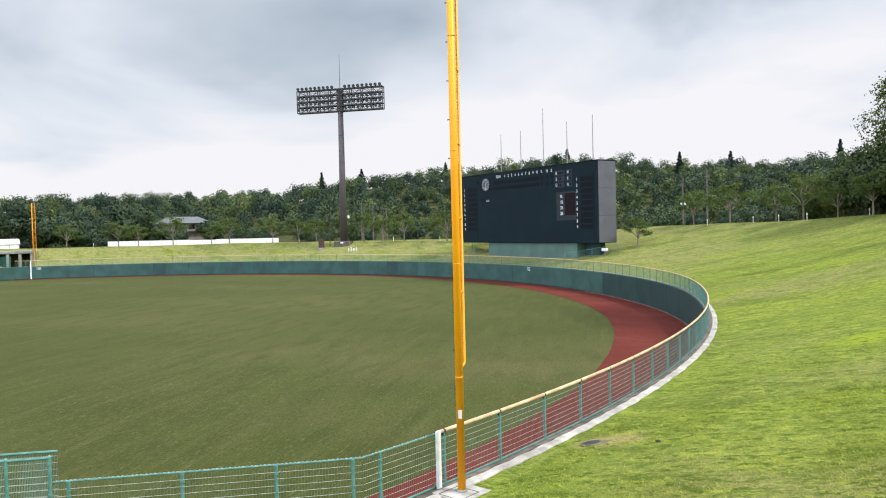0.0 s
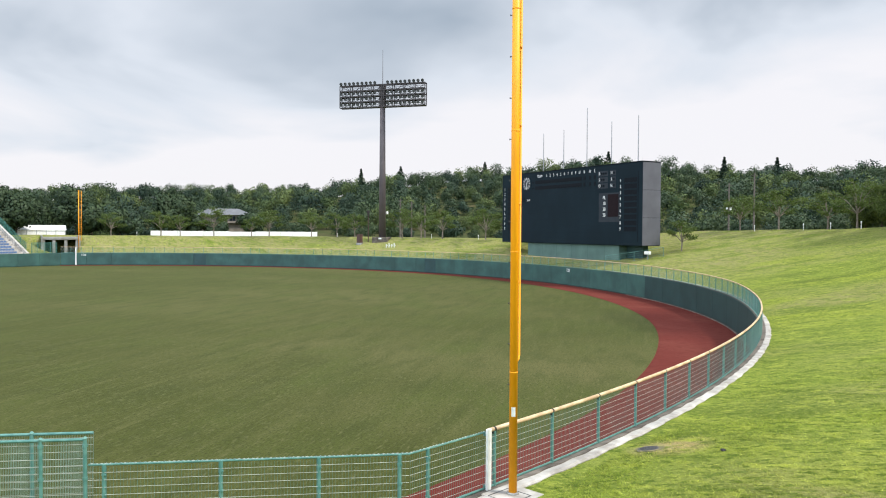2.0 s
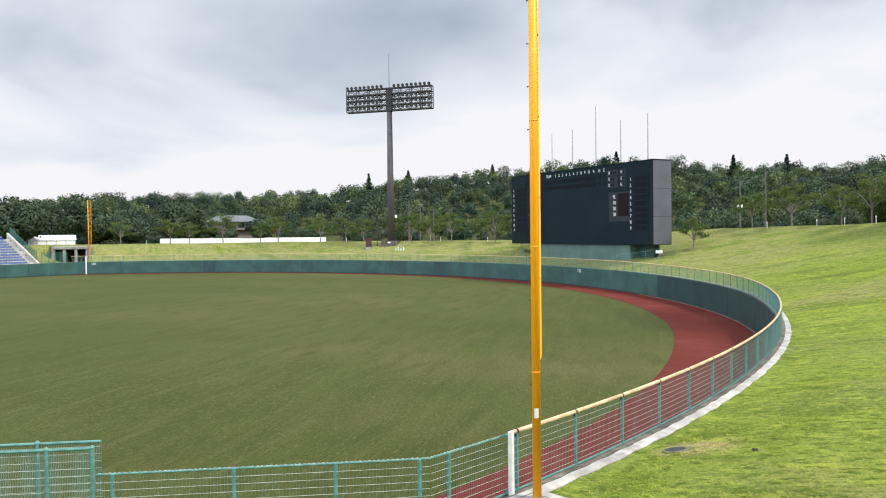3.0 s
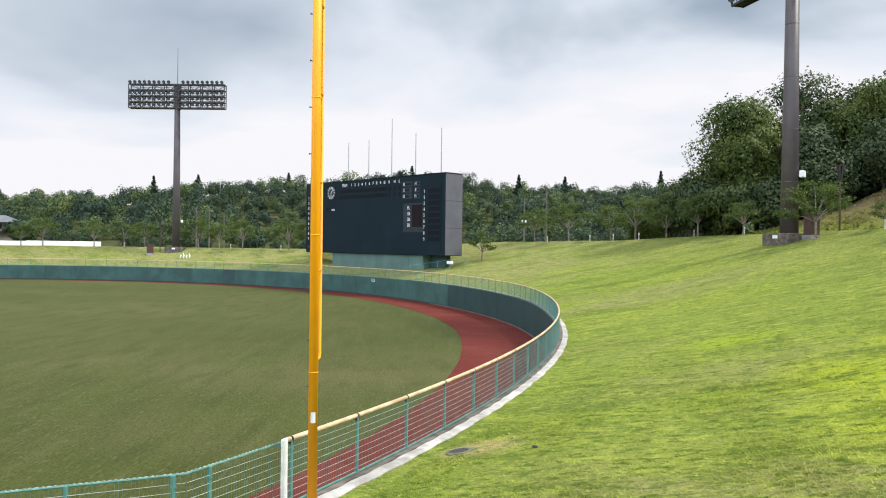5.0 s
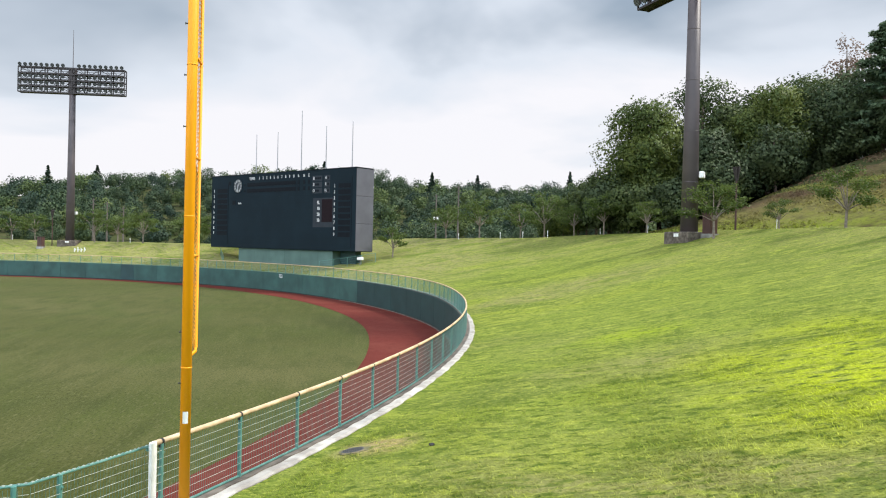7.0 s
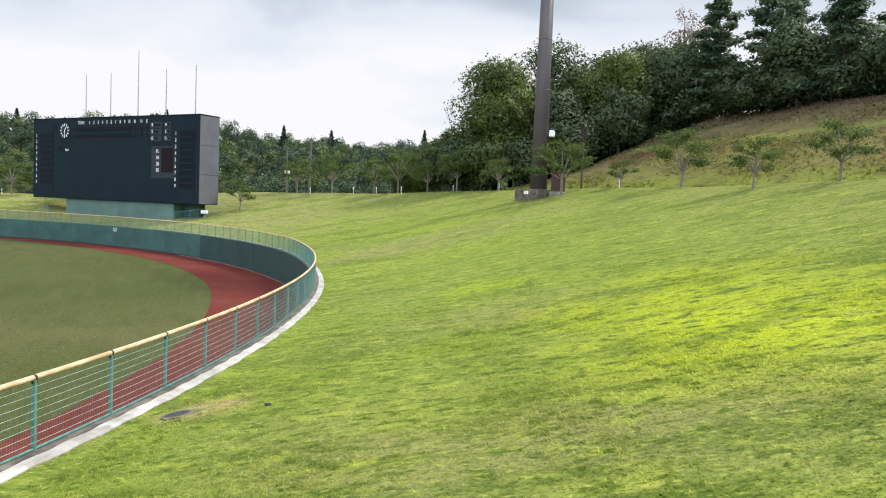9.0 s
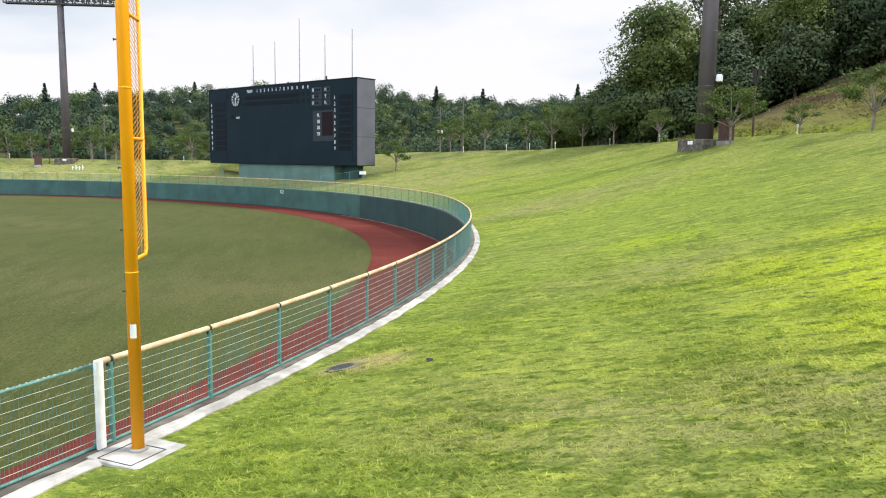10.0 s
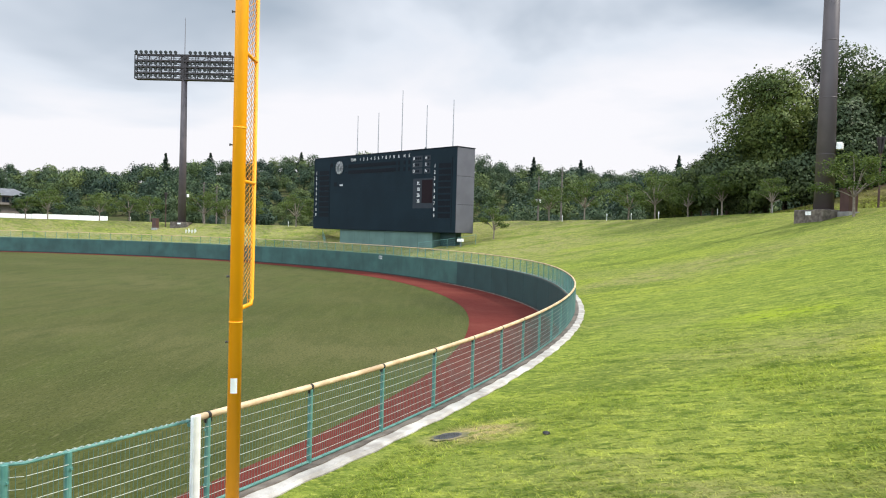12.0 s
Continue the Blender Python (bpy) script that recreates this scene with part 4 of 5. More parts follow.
# clock: a ring of strokes and two fingers
CLOCK_X = -11.5
clock = part("clock", tube(bmesh.new(), [(CLOCK_X, 0.0, 14.95), (CLOCK_X, -0.06, 14.95)], 1.12, 32), M["navy"], sb, "round clock with white strokes")
for k in range(12):
    bm = bmesh.new()
    box(bm, -0.055, 0.055, -0.02, 0.02, 0.62, 0.98, m=pose(CLOCK_X, -0.075, 14.95, 0, 30 * k, 0))
    part("hour_mark", bm, M["white"], clock)
bm = bmesh.new()
box(bm, -0.05, 0.05, -0.02, 0.02, -0.1, 0.52, m=pose(CLOCK_X, -0.09, 14.95, 0, 36, 0))
part("hour_finger", bm, M["white"], clock)
bm = bmesh.new()
box(bm, -0.04, 0.04, -0.02, 0.02, -0.12, 0.86, m=pose(CLOCK_X, -0.11, 14.95, 0, 181, 0))
part("minute_finger", bm, M["white"], clock)
# flag masts on the roof
for x, top in ((-8.5, 22.6), (-3.45, 22.6), (1.9, 25.2), (7.1, 22.6), (12.3, 22.8)):
    bm = bmesh.new()
    tube(bm, [(x, 1.0, SZ1 + 0.05), (x, 1.0, top)], [0.07, 0.045], 8)
    tube(bm, [(x, 1.0, SZ1 + 0.05), (x, 1.0, SZ1 + 0.35)], 0.09, 8)
    tube(bm, [(x, 1.0, top), (x, 1.0, top + 0.12)], [0.07, 0.02], 8)
    part("flag_mast", bm, M["alu"], sb, "thin pale flag mast")
# small floodlight by the overhang
fl = empty("ground_floodlight", 14.3, SB_Y + 0.9, gz(14.3, SB_Y + 0.9) - 0.02, label="small white floodlight on a short post", category="lamp")
bm = bmesh.new()
tube(bm, [(0, 0, -0.1), (0, 0, 0.7)], 0.05, 8)
part("post", bm, M["alu"], fl)
bm = bmesh.new()
box(bm, -0.45, 0.45, -0.2, 0.2, 0.7, 1.1, bevel=0.04)
part("head", bm, M["white"], fl)

# 122 on the wall, and the figures by the far pole
for tx, a in (("122", 83.65), ("100", 161.6)):
    p = arc(a, RW - 0.03, WALL_Z - 0.42)
    ob = writing(tx, 0, 0, 0.62, parent=wall, m=Matrix.Translation(p) @ pose(0, 0, 0, 90, 0, a - 90 ), name="distance_sign")


# ---- floodlight towers ----
def tower(x, y, z, h, face, rows=4, cols=19, width=21.5, height=5.2, rod=6.2, lamp_size=1.0, label=""):
    """A tapered steel column with a lamp frame; face: the bearing to which the lamps look."""
    t = empty("floodlight_tower", x, y, z, face + 90, label=label, category="floodlight tower", group="floodlight towers")
    b = bmesh.new()
    tube(b, [(0, 0, 0.5), (0, 0, h * 0.5), (0, 0, h + height)], [0.74, 0.62, 0.48], 14)
    for k in (0.2, 0.4, 0.6, 0.8):
        r = 0.74 - 0.24 * k
        tube(b, [(0, 0, 0.5 + k * h), (0, 0, 0.56 + k * h)], r + 0.012, 14)
    part("column", b, M["brown"], t, "", True)
    b = bmesh.new()
    box(b, -1.7, 1.5, -1.3, 1.3, -0.6, 0.62, bevel=0.06)
    part("plinth", b, M["concrete_stained"], t, "brownish grey stone plinth")
    b = bmesh.new()
    box(b, -0.3, 0.3, -1.34, -1.3, 0.2, 0.48)
    part("plate", b, M["white"], t, "small white plate")
    w = width / 2
    b = bmesh.new()
    levels = [h + height * k / rows for k in range(rows + 1)]
    for zz in levels:
        for yy in (-0.55, 0.55):
            box(b, -w, w, yy - 0.09, yy + 0.09, zz - 0.10, zz + 0.10)
    nb = 8
    for k in range(nb + 1):
        xx = -w + width * k / nb
        for yy in (-0.55, 0.55):
            box(b, xx - 0.075, xx + 0.075, yy - 0.06, yy + 0.06, h, h + height)
        for zz in (h, h + height):
            box(b, xx - 0.05, xx + 0.05, -0.55, 0.55, zz - 0.05, zz + 0.05)
        if k < nb:
            for r in range(rows):
                z0, z1 = levels[r], levels[r + 1]
                if (k + r) % 2:
                    z0, z1 = z1, z0
                tube(b, [(xx, 0.55, z0), (xx + width / nb, 0.55, z1)], 0.05, 4)
                tube(b, [(xx, -0.55, z1), (xx + width / nb / 2, -0.55, z0)], 0.04, 4)
                tube(b, [(xx + width / nb / 2, -0.55, z0), (xx + width / nb, -0.55, z1)], 0.04, 4)
                box(b, xx, xx + width / nb, -0.52, 0.52, levels[r] - 0.02, levels[r] + 0.02)
                for zz in (0.35, 0.65):
                    box(b, xx, xx + width / nb, 0.52, 0.57, levels[r] + zz * height / rows - 0.03, levels[r] + zz * height / rows + 0.03)
    box(b, -w, w, -0.5, 0.5, h - 0.03, h + 0.03)
    part("lamp_frame", b, M["brown_dark"], t, "dark brown steel lattice")
    b = bmesh.new()
    box(b, -0.6, 0.6, -0.5, 0.5, h - 0.2, h + height * 0.98, bevel=0.08)
    part("core", b, M["brown_dark"], t)
    b = bmesh.new()
    tube(b, [(0, 0, -0.24), (0, 0, -0.05), (0, 0, 0.18), (0, 0, 0.34)], [0.42, 0.38, 0.24, 0.15], 12)
    box(b, -0.03, 0.03, -0.4, -0.34, -0.1, 0.1)
    lamp_me = finish(b, "lamp", M["lamp"])
    b = bmesh.new()
    tube(b, [(0, 0, -0.255), (0, 0, -0.242)], 0.38, 12)
    lens_me = finish(b, "lens", M["lens"])
    for r in range(rows):
        for c in range(cols):
            xx = -w + 0.4 + (width - 0.8) * c / (cols - 1)
            if abs(xx) < 0.75:
                continue
            zz = levels[r + 1] + 0.42 if r == rows - 1 else levels[r + 1] - 0.46
            m = pose(xx, -0.8, zz, -58, 0, 0) @ Matrix.Scale(lamp_size, 4)
            ob = share("lamp", lamp_me, t, m)
            share("lens", lens_me, ob, Matrix.Identity(4))
    b = bmesh.new()
    tube(b, [(0, 0, h + height), (0, 0, h + height + rod)], [0.07, 0.03], 6)
    part("lightning_rod", b, M["brown"], t)
    b = bmesh.new()
    box(b, -0.35, 0.35, -1.15, -0.75, 5.2, 5.75, bevel=0.04)
    box(b, -0.06, 0.06, -0.8, -0.55, 5.3, 5.5)
    cb = part("camera_box", b, M["white"], t, "white equipment box on a bracket")
    cb.matrix_basis = pose(0, 0, 0, 0, 0, 132)
    return t


TW2 = (60.75, 123.3)
TW1 = (-50.4, 121.4)
tower(*TW1, gz(*TW1), 26.6, -45.0, cols=20, width=18.0, height=4.4, rod=6.9, lamp_size=0.78, label="tall brown floodlight tower with four rows of lamps")
tower(*TW2, gz(*TW2), 21.6, math.degrees(math.atan2(-100, -60)), width=15.0, height=4.4, cols=14, label="tall brown floodlight tower beside a rust-red cabinet")


# ---- trees ----
def leaf_quads(points, normals, size, r, bend=0.42, aspect=1.5):
    """Small four-cornered leaf clumps at points, lying roughly across normals."""
    n = len(points)
    nrm = normals + r.normal(0, bend, (n, 3))
    nrm /= np.linalg.norm(nrm, axis=1, keepdims=True) + 1e-9
    a = np.cross(nrm, r.normal(0, 1, (n, 3)))
    a /= np.linalg.norm(a, axis=1, keepdims=True) + 1e-9
    b = np.cross(nrm, a)
    s = size * r.uniform(0.55, 1.35, (n, 1))
    a, b = a * s * aspect / 2, b * s / 2
    fold = nrm * s * 0.18
    v = np.stack([points - a, points - b * 0.9 + fold, points + a, points + b * 1.1 + fold], 1).reshape(-1, 3)
    return v, np.arange(4 * n).reshape(n, 4)


def leaf_tris(points, normals, size, r, bend=0.42, aspect=1.5):
    """The same as three-cornered clumps, for trees far off."""
    v, f = leaf_quads(points, normals, size, r, bend, aspect)
    n = len(points)
    v = v.reshape(n, 4, 3)
    v = np.stack([v[:, 0], v[:, 1] * 0.5 + v[:, 2] * 0.5 + (v[:, 1] - v[:, 3]) * 0.35, v[:, 3] * 0.75 + v[:, 2] * 0.25], 1)
    return v.reshape(-1, 3), np.arange(3 * n).reshape(n, 3)


def crown_points(r, h, w, base, n, blobs=16, flat=0.8):
    """Points on the outside of many clumps that make up an uneven crown."""
    hh = (h - base) / 2
    c = r.normal(0, 1, (blobs, 3))
    c /= np.linalg.norm(c, axis=1, keepdims=True)
    c *= r.uniform(0.35, 0.80, (blobs, 1))
    c = c * [w / 2, w / 2, hh] + [0, 0, base + hh]
    c[0] = (0, 0, base + hh)
    rad = r.uniform(0.16, 0.46, blobs) * w / 2 * 1.15
    rad[0] *= 1.5
    k = r.choice(blobs, n, p=rad ** 2 / (rad ** 2).sum())
    d = r.normal(0, 1, (n, 3))
    d[:, 2] += 0.25
    d /= np.linalg.norm(d, axis=1, keepdims=True)
    p = c[k] + d * rad[k][:, None] * [1, 1, flat] * r.uniform(0.72, 1.05, (n, 1))
    q = 36.0 / w                                    # sprigs and hollows about a sixth of the crown across
    o = r.uniform(0, 6, 3)
    g = np.sin(p[:, 0] * q + o[0]) * np.sin(p[:, 1] * q * 1.1 + o[1]) + np.sin(p[:, 2] * q * 1.25 + o[2]) * np.sin((p[:, 0] + p[:, 1]) * q * 0.6)
    p = p + d * (0.045 * w * g)[:, None]
    p[g < -0.75] *= 0.8
    loose = r.uniform(0, 1, n) < 0.22
    p[loose] += r.normal(0, 0.036 * w, (loose.sum(), 3)) * [1, 1, 0.8]
    return p, d, c, rad


def trunk_mesh(r, h, rt, tips, sides=8, name="trunk"):
    b = bmesh.new()
    sway = r.normal(0, 0.03, 2) * h
    tube(b, [(0, 0, -0.3), (0, 0, 0.15), (sway[0] * 0.4, sway[1] * 0.4, h * 0.35), (sway[0], sway[1], h * 0.75)], [rt * 1.5, rt, rt * 0.75, rt * 0.3], sides)
    for t in tips:
        t = Vector(t)
        z0 = h * r.uniform(0.18, 0.4)
        s = Vector((sway[0] * z0 / h, sway[1] * z0 / h, z0))
        mid = s.lerp(t, 0.5) + Vector((0, 0, 0.06 * h))
        tube(b, [s, mid, t], [rt * 0.45, rt * 0.3, rt * 0.08], 6)
    return finish(b, name, M["bark"], True)


def broad_tree(x, y, h, w, base, n, size, seed, mat, label, group="", blobs=16, rt=None, sink=0.0, name="tree"):
    r = np.random.default_rng(seed)
    t = empty(name, x, y, gz(x, y) - sink, label=label, category="tree", group=group)
    p, d, c, rad = crown_points(r, h, w, base, n, blobs)
    tr = new("trunk", trunk_mesh(r, h, rt or 0.022 * h, c[1:8]))
    tr.parent = t
    v, f = leaf_quads(p, d, size, r)
    whole = (p - [0, 0, base + (h - base) * 0.4]) / [w / 2, w / 2, (h - base) / 2]
    cr_ob = new("crown", soften(arrays("crown", v, f, mat), np.repeat(d + 0.35 * whole + r.normal(0, 0.14, p.shape), 4, 0)))
    cr_ob.parent = t
    return t


def conifer(x, y, h, w, base, n, seed, mat, label, size=0.5, group=""):
    """A pine: uneven limbs that carry flat sprays of needles, open towards the top."""
    r = np.random.default_rng(seed)
    t = empty("conifer", x, y, gz(x, y), label=label, category="tree", group=group)
    b = bmesh.new()
    bow = r.normal(0, 0.02, 2) * h
    tube(b, [(0, 0, -0.3), (bow[0], bow[1], h * 0.5), (bow[0] * 0.6, bow[1] * 0.6, h)], [0.018 * h, 0.011 * h, 0.02], 8)
    pts, nrm = [], []
    limbs = int((h - base) * 3.4)
    tufts = 8
    per = max(5, n // (limbs * tufts))
    for k in range(limbs):
        u = (k + r.uniform(0, 1)) / limbs
        z = base + (h - base) * 0.985 * u
        c = np.array([bow[0] * (1 - abs(u - 0.5)), bow[1] * (1 - abs(u - 0.5)), 0.0])
        L = max(0.35, w / 2 * (0.16 + 0.84 * (1 - u) ** 0.75) * r.uniform(0.5, 1.2))
        a = k * 2.4 + r.uniform(-0.5, 0.5)
        dirv = np.array([math.cos(a), math.sin(a), 0.0])
        across = np.array([-math.sin(a), math.cos(a), 0.0])
        lift = r.uniform(-0.15, 0.22) - 0.10 * (1 - u)
        tube(b, [tuple(c + [0, 0, z]), tuple(c + dirv * L * 0.55 + [0, 0, z + lift * L * 0.4]), tuple(c + dirv * L * 0.95 + [0, 0, z + lift * L])], [0.05, 0.03, 0.01], 4)
        for q in range(tufts):
            s = r.uniform(0.25, 1.0)
            o = c + dirv * L * s + across * r.normal(0, 0.22) * L * (1.25 - s) + [0, 0, z + lift * L * s + r.normal(0, 0.05)]
            rad = (0.32 + 0.10 * w * 0.5) * r.uniform(0.6, 1.25)
            d = r.normal(0, 1, (per, 3))
            d /= np.linalg.norm(d, axis=1, keepdims=True)
            d *= rad * r.uniform(0.2, 1, (per, 1)) ** 0.6
            pts.append(o + d * [1, 1, 0.62])
            nrm.append(d / rad * [0.7, 0.7, 0.5] + [0, 0, 0.7])
    tr = new("trunk", finish(b, "trunk", M["bark"]))
    tr.parent = t
    v, f = leaf_quads(np.concatenate(pts), np.concatenate(nrm), size, r, bend=0.35, aspect=2.4)
    c = new("crown", arrays("crown", v, f, mat))
    c.parent = t
    return t


def small_tree(seed, h, w, n):
    """A young cherry tree: a short trunk that forks into spreading limbs with thin leaf."""
    r = np.random.default_rng(seed)
    t = empty("young_tree", 0, 0, -60, label="young cherry tree with a sparse spreading crown", category="tree", group="young trees on the bank")
    b = bmesh.new()
    fork = h * 0.30
    tube(b, [(0, 0, -0.25), (0, 0, 0.1), (0.03, 0.02, fork)], [0.14, 0.10, 0.085], 8)
    pts = []
    for k in range(9):
        a = k * math.tau / 9 * 2 + r.uniform(-0.3, 0.3)
        top = h * (0.44 + 0.54 * k / 8)
        reach = w / 2 * r.uniform(0.75, 1.0) * (0.86 + 0.25 * math.sin(k / 8 * 2.2) - 0.80 * (k / 8) ** 2)
        e = np.array([math.cos(a) * reach, math.sin(a) * reach, top])
        m = np.array([math.cos(a) * reach * 0.45, math.sin(a) * reach * 0.45, fork + (top - fork) * 0.62])
        s = np.array([0.03, 0.02, fork])
        tube(b, [s, m, e], [0.06, 0.035, 0.008], 5)
        for q in range(4):
            u = r.uniform(0.35, 0.95)
            st = m * (1 - u) + e * u
            a2 = a + r.normal(0, 0.9)
            e2 = st + np.array([math.cos(a2), math.sin(a2), r.uniform(-0.05, 0.5)]) * w * r.uniform(0.12, 0.24)
            tube(b, [st, (st + e2) / 2 + [0, 0, 0.05], e2], [0.02, 0.013, 0.004], 4)
            uu = r.uniform(0.1, 1.1, (n // 40, 1))
            pts.append(st * (1 - uu) + e2 * uu + r.normal(0, 0.055 * w, (n // 40, 3)) * [1, 1, 0.55])
        uu = r.uniform(0.25, 1.05, (n // 40, 1))
        pts.append(m * (1 - uu) + e * uu + r.normal(0, 0.05 * w, (n // 40, 3)) * [1, 1, 0.6])
    tr = new("trunk", finish(b, "trunk", M["bark_pale"]))
    tr.parent = t
    p = np.concatenate(pts)
    v, f = leaf_quads(p, np.tile([0, 0, 1.0], (len(p), 1)), 0.115, r, bend=0.8)
    c = new("crown", arrays("crown", v, f, M["leaf_small"]))
    c.parent = t
    return t


young = [small_tree(s, h, w, n) for s, h, w, n in ((11, 4.2, 4.4, 2600), (12, 3.8, 3.9, 2000), (13, 4.6, 4.8, 2900))]
SPOTS = [(74.2, 115.6, 0, 0.95), (79.9, 105.3, 1, 0.72), (68.6, 121.0, 1, 0.6), (63.7, 120.9, 2, 1.0), (84.0, 101.5, 1, 0.75), (88.5, 95.0, 2, 0.7),
         (52.6, 133.0, 1, 0.85), (46.0, 136.5, 2, 1.0), (40.0, 140.5, 0, 0.9), (34.0, 143.5, 2, 1.25), (28.0, 147.0, 0, 1.1), (15.8, 134.5, 1, 1.05), (21.0, 147.0, 2, 1.2), (14.0, 148.0, 0, 1.2)]
for i in range(15):
    a = 99 + 4.3 * i + 1.2 * math.sin(i * 2.3)
    p = arc(a, RW + 12.5 + 1.0 * math.sin(i * 1.7))
    SPOTS.append((p.x, p.y, i % 3, 1.25 + 0.3 * math.sin(i * 3.1)))
for i, (x, y, k, s) in enumerate(SPOTS):
    m = pose(x, y, gz(x, y), 0, 0, 67 * i)
    o = copy_thing(young[k], m)
    o.scale = (s, s, s)
for t in young:
    for o in (*t.children_recursive, t):
        bpy.data.objects.remove(o)

# the wood on and beside the hillside
WOOD = "dense dark green broadleaf tree at the edge of the wood"
OAK = "bright green broadleaf tree at the edge of the wood"
for i, (x, y, h, w, b, mat, label) in enumerate((
        (43.5, 143.0, 8.5, 7.0, 0.6, "leaf", WOOD), (47.0, 144.5, 17.5, 10.0, 1.0, "leaf_light", OAK), (50.5, 141.0, 12.5, 8.0, 0.8, "leaf_light", OAK), (52.5, 148.0, 19.5, 10.0, 1.5, "leaf", WOOD),
        (57.0, 150.0, 16.5, 9.0, 1.0, "leaf", WOOD), (56.0, 141.5, 10.5, 7.5, 0.3, "leaf_deep", WOOD), (60.5, 146.5, 13.5, 8.5, 0.3, "leaf_light", OAK), (64.0, 152.0, 14.5, 9.5, 0.6, "leaf", WOOD),
        (66.5, 148.5, 9.5, 8.5, 0.1, "leaf_deep", WOOD), (69.5, 152.0, 11.5, 9.0, 0.2, "leaf_deep", WOOD), (48.5, 137.5, 6.5, 6.0, 0.3, "leaf", WOOD), (36.5, 150.0, 7.0, 7.0, 0.6, "leaf", WOOD),
        (32.0, 156.0, 6.5, 7.0, 0.6, "leaf_light", OAK), (26.0, 162.0, 6.0, 7.0, 0.6, "leaf", WOOD), (61.0, 156.0, 17.5, 10.0, 1.5, "leaf_deep", WOOD), (20.0, 168.0, 6.0, 7.0, 0.6, "leaf", WOOD),
        (38.5, 149.0, 9.5, 8.0, 0.6, "leaf", WOOD), (53.0, 138.8, 5.5, 7.0, 0.1, "leaf_deep", WOOD), (44.5, 140.5, 6.0, 7.0, 0.1, "leaf_deep", WOOD), (58.5, 139.5, 6.0, 7.0, 0.1, "leaf_deep", WOOD),
        (62.5, 142.0, 7.5, 7.0, 0.1, "leaf_deep", WOOD), (61.5, 151.5, 7.5, 8.0, 0.0, "leaf_deep", WOOD), (57.5, 153.0, 8.0, 8.0, 0.0, "leaf_deep", WOOD), (66.5, 152.5, 7.0, 8.0, 0.0, "leaf_deep", WOOD))):
    broad_tree(x, y, h, w, b, 21000 if h > 10 else 10000, 0.215, 100 + i, M[mat], label, "trees at the wood's edge", blobs=44)
broad_tree(66.0, 158.0, 20.0, 5.5, 9.0, 1500, 0.20, 140, M["leaf_dry"], "half-dead tree with thin brown leaves", blobs=14)
cedars = [(54.5 - 2.35 * k, 47.5 + 1.3 * math.sin(k * 2.0) + 0.25 * k, 12.0 + 2.4 * math.sin(k * 1.3 + 0.5), 7.8 + math.sin(k * 2.2)) for k in range(13)]
cedars += [(53.0 - 2.9 * k, 54.5 + 1.5 * math.sin(k * 1.4), 14.0 + 2.0 * math.sin(k * 2.1), 7.8) for k in range(10)]
for i, (ca, cd, h, w) in enumerate(cedars):
    x, y, b = *arc(ca, RW + cd).to_2d(), 0.4
    if i % 4 == 2:
        broad_tree(x, y, h * 0.62, w * 1.2, 0.3, 10000, 0.22, 300 + i, M["leaf_deep"], "broad dark evergreen tree among the pines on the hill", blobs=36)
        continue
    conifer(x, y, h, w * 1.15, b, 9000, 200 + i, M["leaf_dark"], "tall dark pine with uneven layered limbs", size=0.22, group="pines on the hill")
for k in range(-6, 15):
    x, y = arc(55.5 - (2.1 if k > 0 else 1.4) * k, RW + 46.5 + 0.9 * math.sin(k * 1.9) + 0.2 * k).to_2d()
    broad_tree(x, y, 4.2 + 1.4 * math.sin(k * 2.6), 6.0 + math.sin(k * 1.3), 0.05, 5000, 0.20, 420 + k, M["leaf_deep"], "low dark evergreen shrub under the pines", "shrubs under the pines", blobs=22, name="shrub")


# far wooded hills: one mass of many crowns
def far_wood(name, spots, seed, mats, size, n, label):
    """Crowns of six shapes at spots (x, y, scale), each crown in the leaf of one kind of tree."""
    r = np.random.default_rng(seed)
    kinds = []
    for k in range(6):
        h, w = r.uniform(7.5, 10), r.uniform(7.5, 9.5)
        p, d, c, rad = crown_points(r, h, w, 0.0, n, 20)
        whole = (p - [0, 0, h * 0.4]) / [w / 2, w / 2, h / 2]
        kinds.append((*leaf_tris(p, d, size, r, bend=0.4), np.repeat(d + 0.5 * whole + r.normal(0, 0.12, p.shape), 3, 0)))
    vs, fs, ns, mi, off = [], [], [], [], 0
    for x, y, s in spots:
        v, f, nv = kinds[r.integers(6)]
        a, q = r.uniform(0, math.tau), s * r.uniform(0.8, 1.2)
        rot = np.array([[math.cos(a), -math.sin(a), 0], [math.sin(a), math.cos(a), 0], [0, 0, r.uniform(0.8, 1.2)]])
        vs.append(v @ rot.T * q + [x, y, gz(x, y) - 0.8])
        ns.append(nv @ rot.T)
        fs.append(f + off)
        mi.append(np.full(len(f), r.integers(len(mats)), np.int32))
        off += len(v)
    me = arrays(name, np.concatenate(vs), np.concatenate(fs), mats[0])
    for m in mats[1:]:
        me.materials.append(m)
    me.polygons.foreach_set("material_index", np.concatenate(mi))
    soften(me, np.concatenate(ns))
    return tagged(new(name, me), label, "woods", kind="stuff")


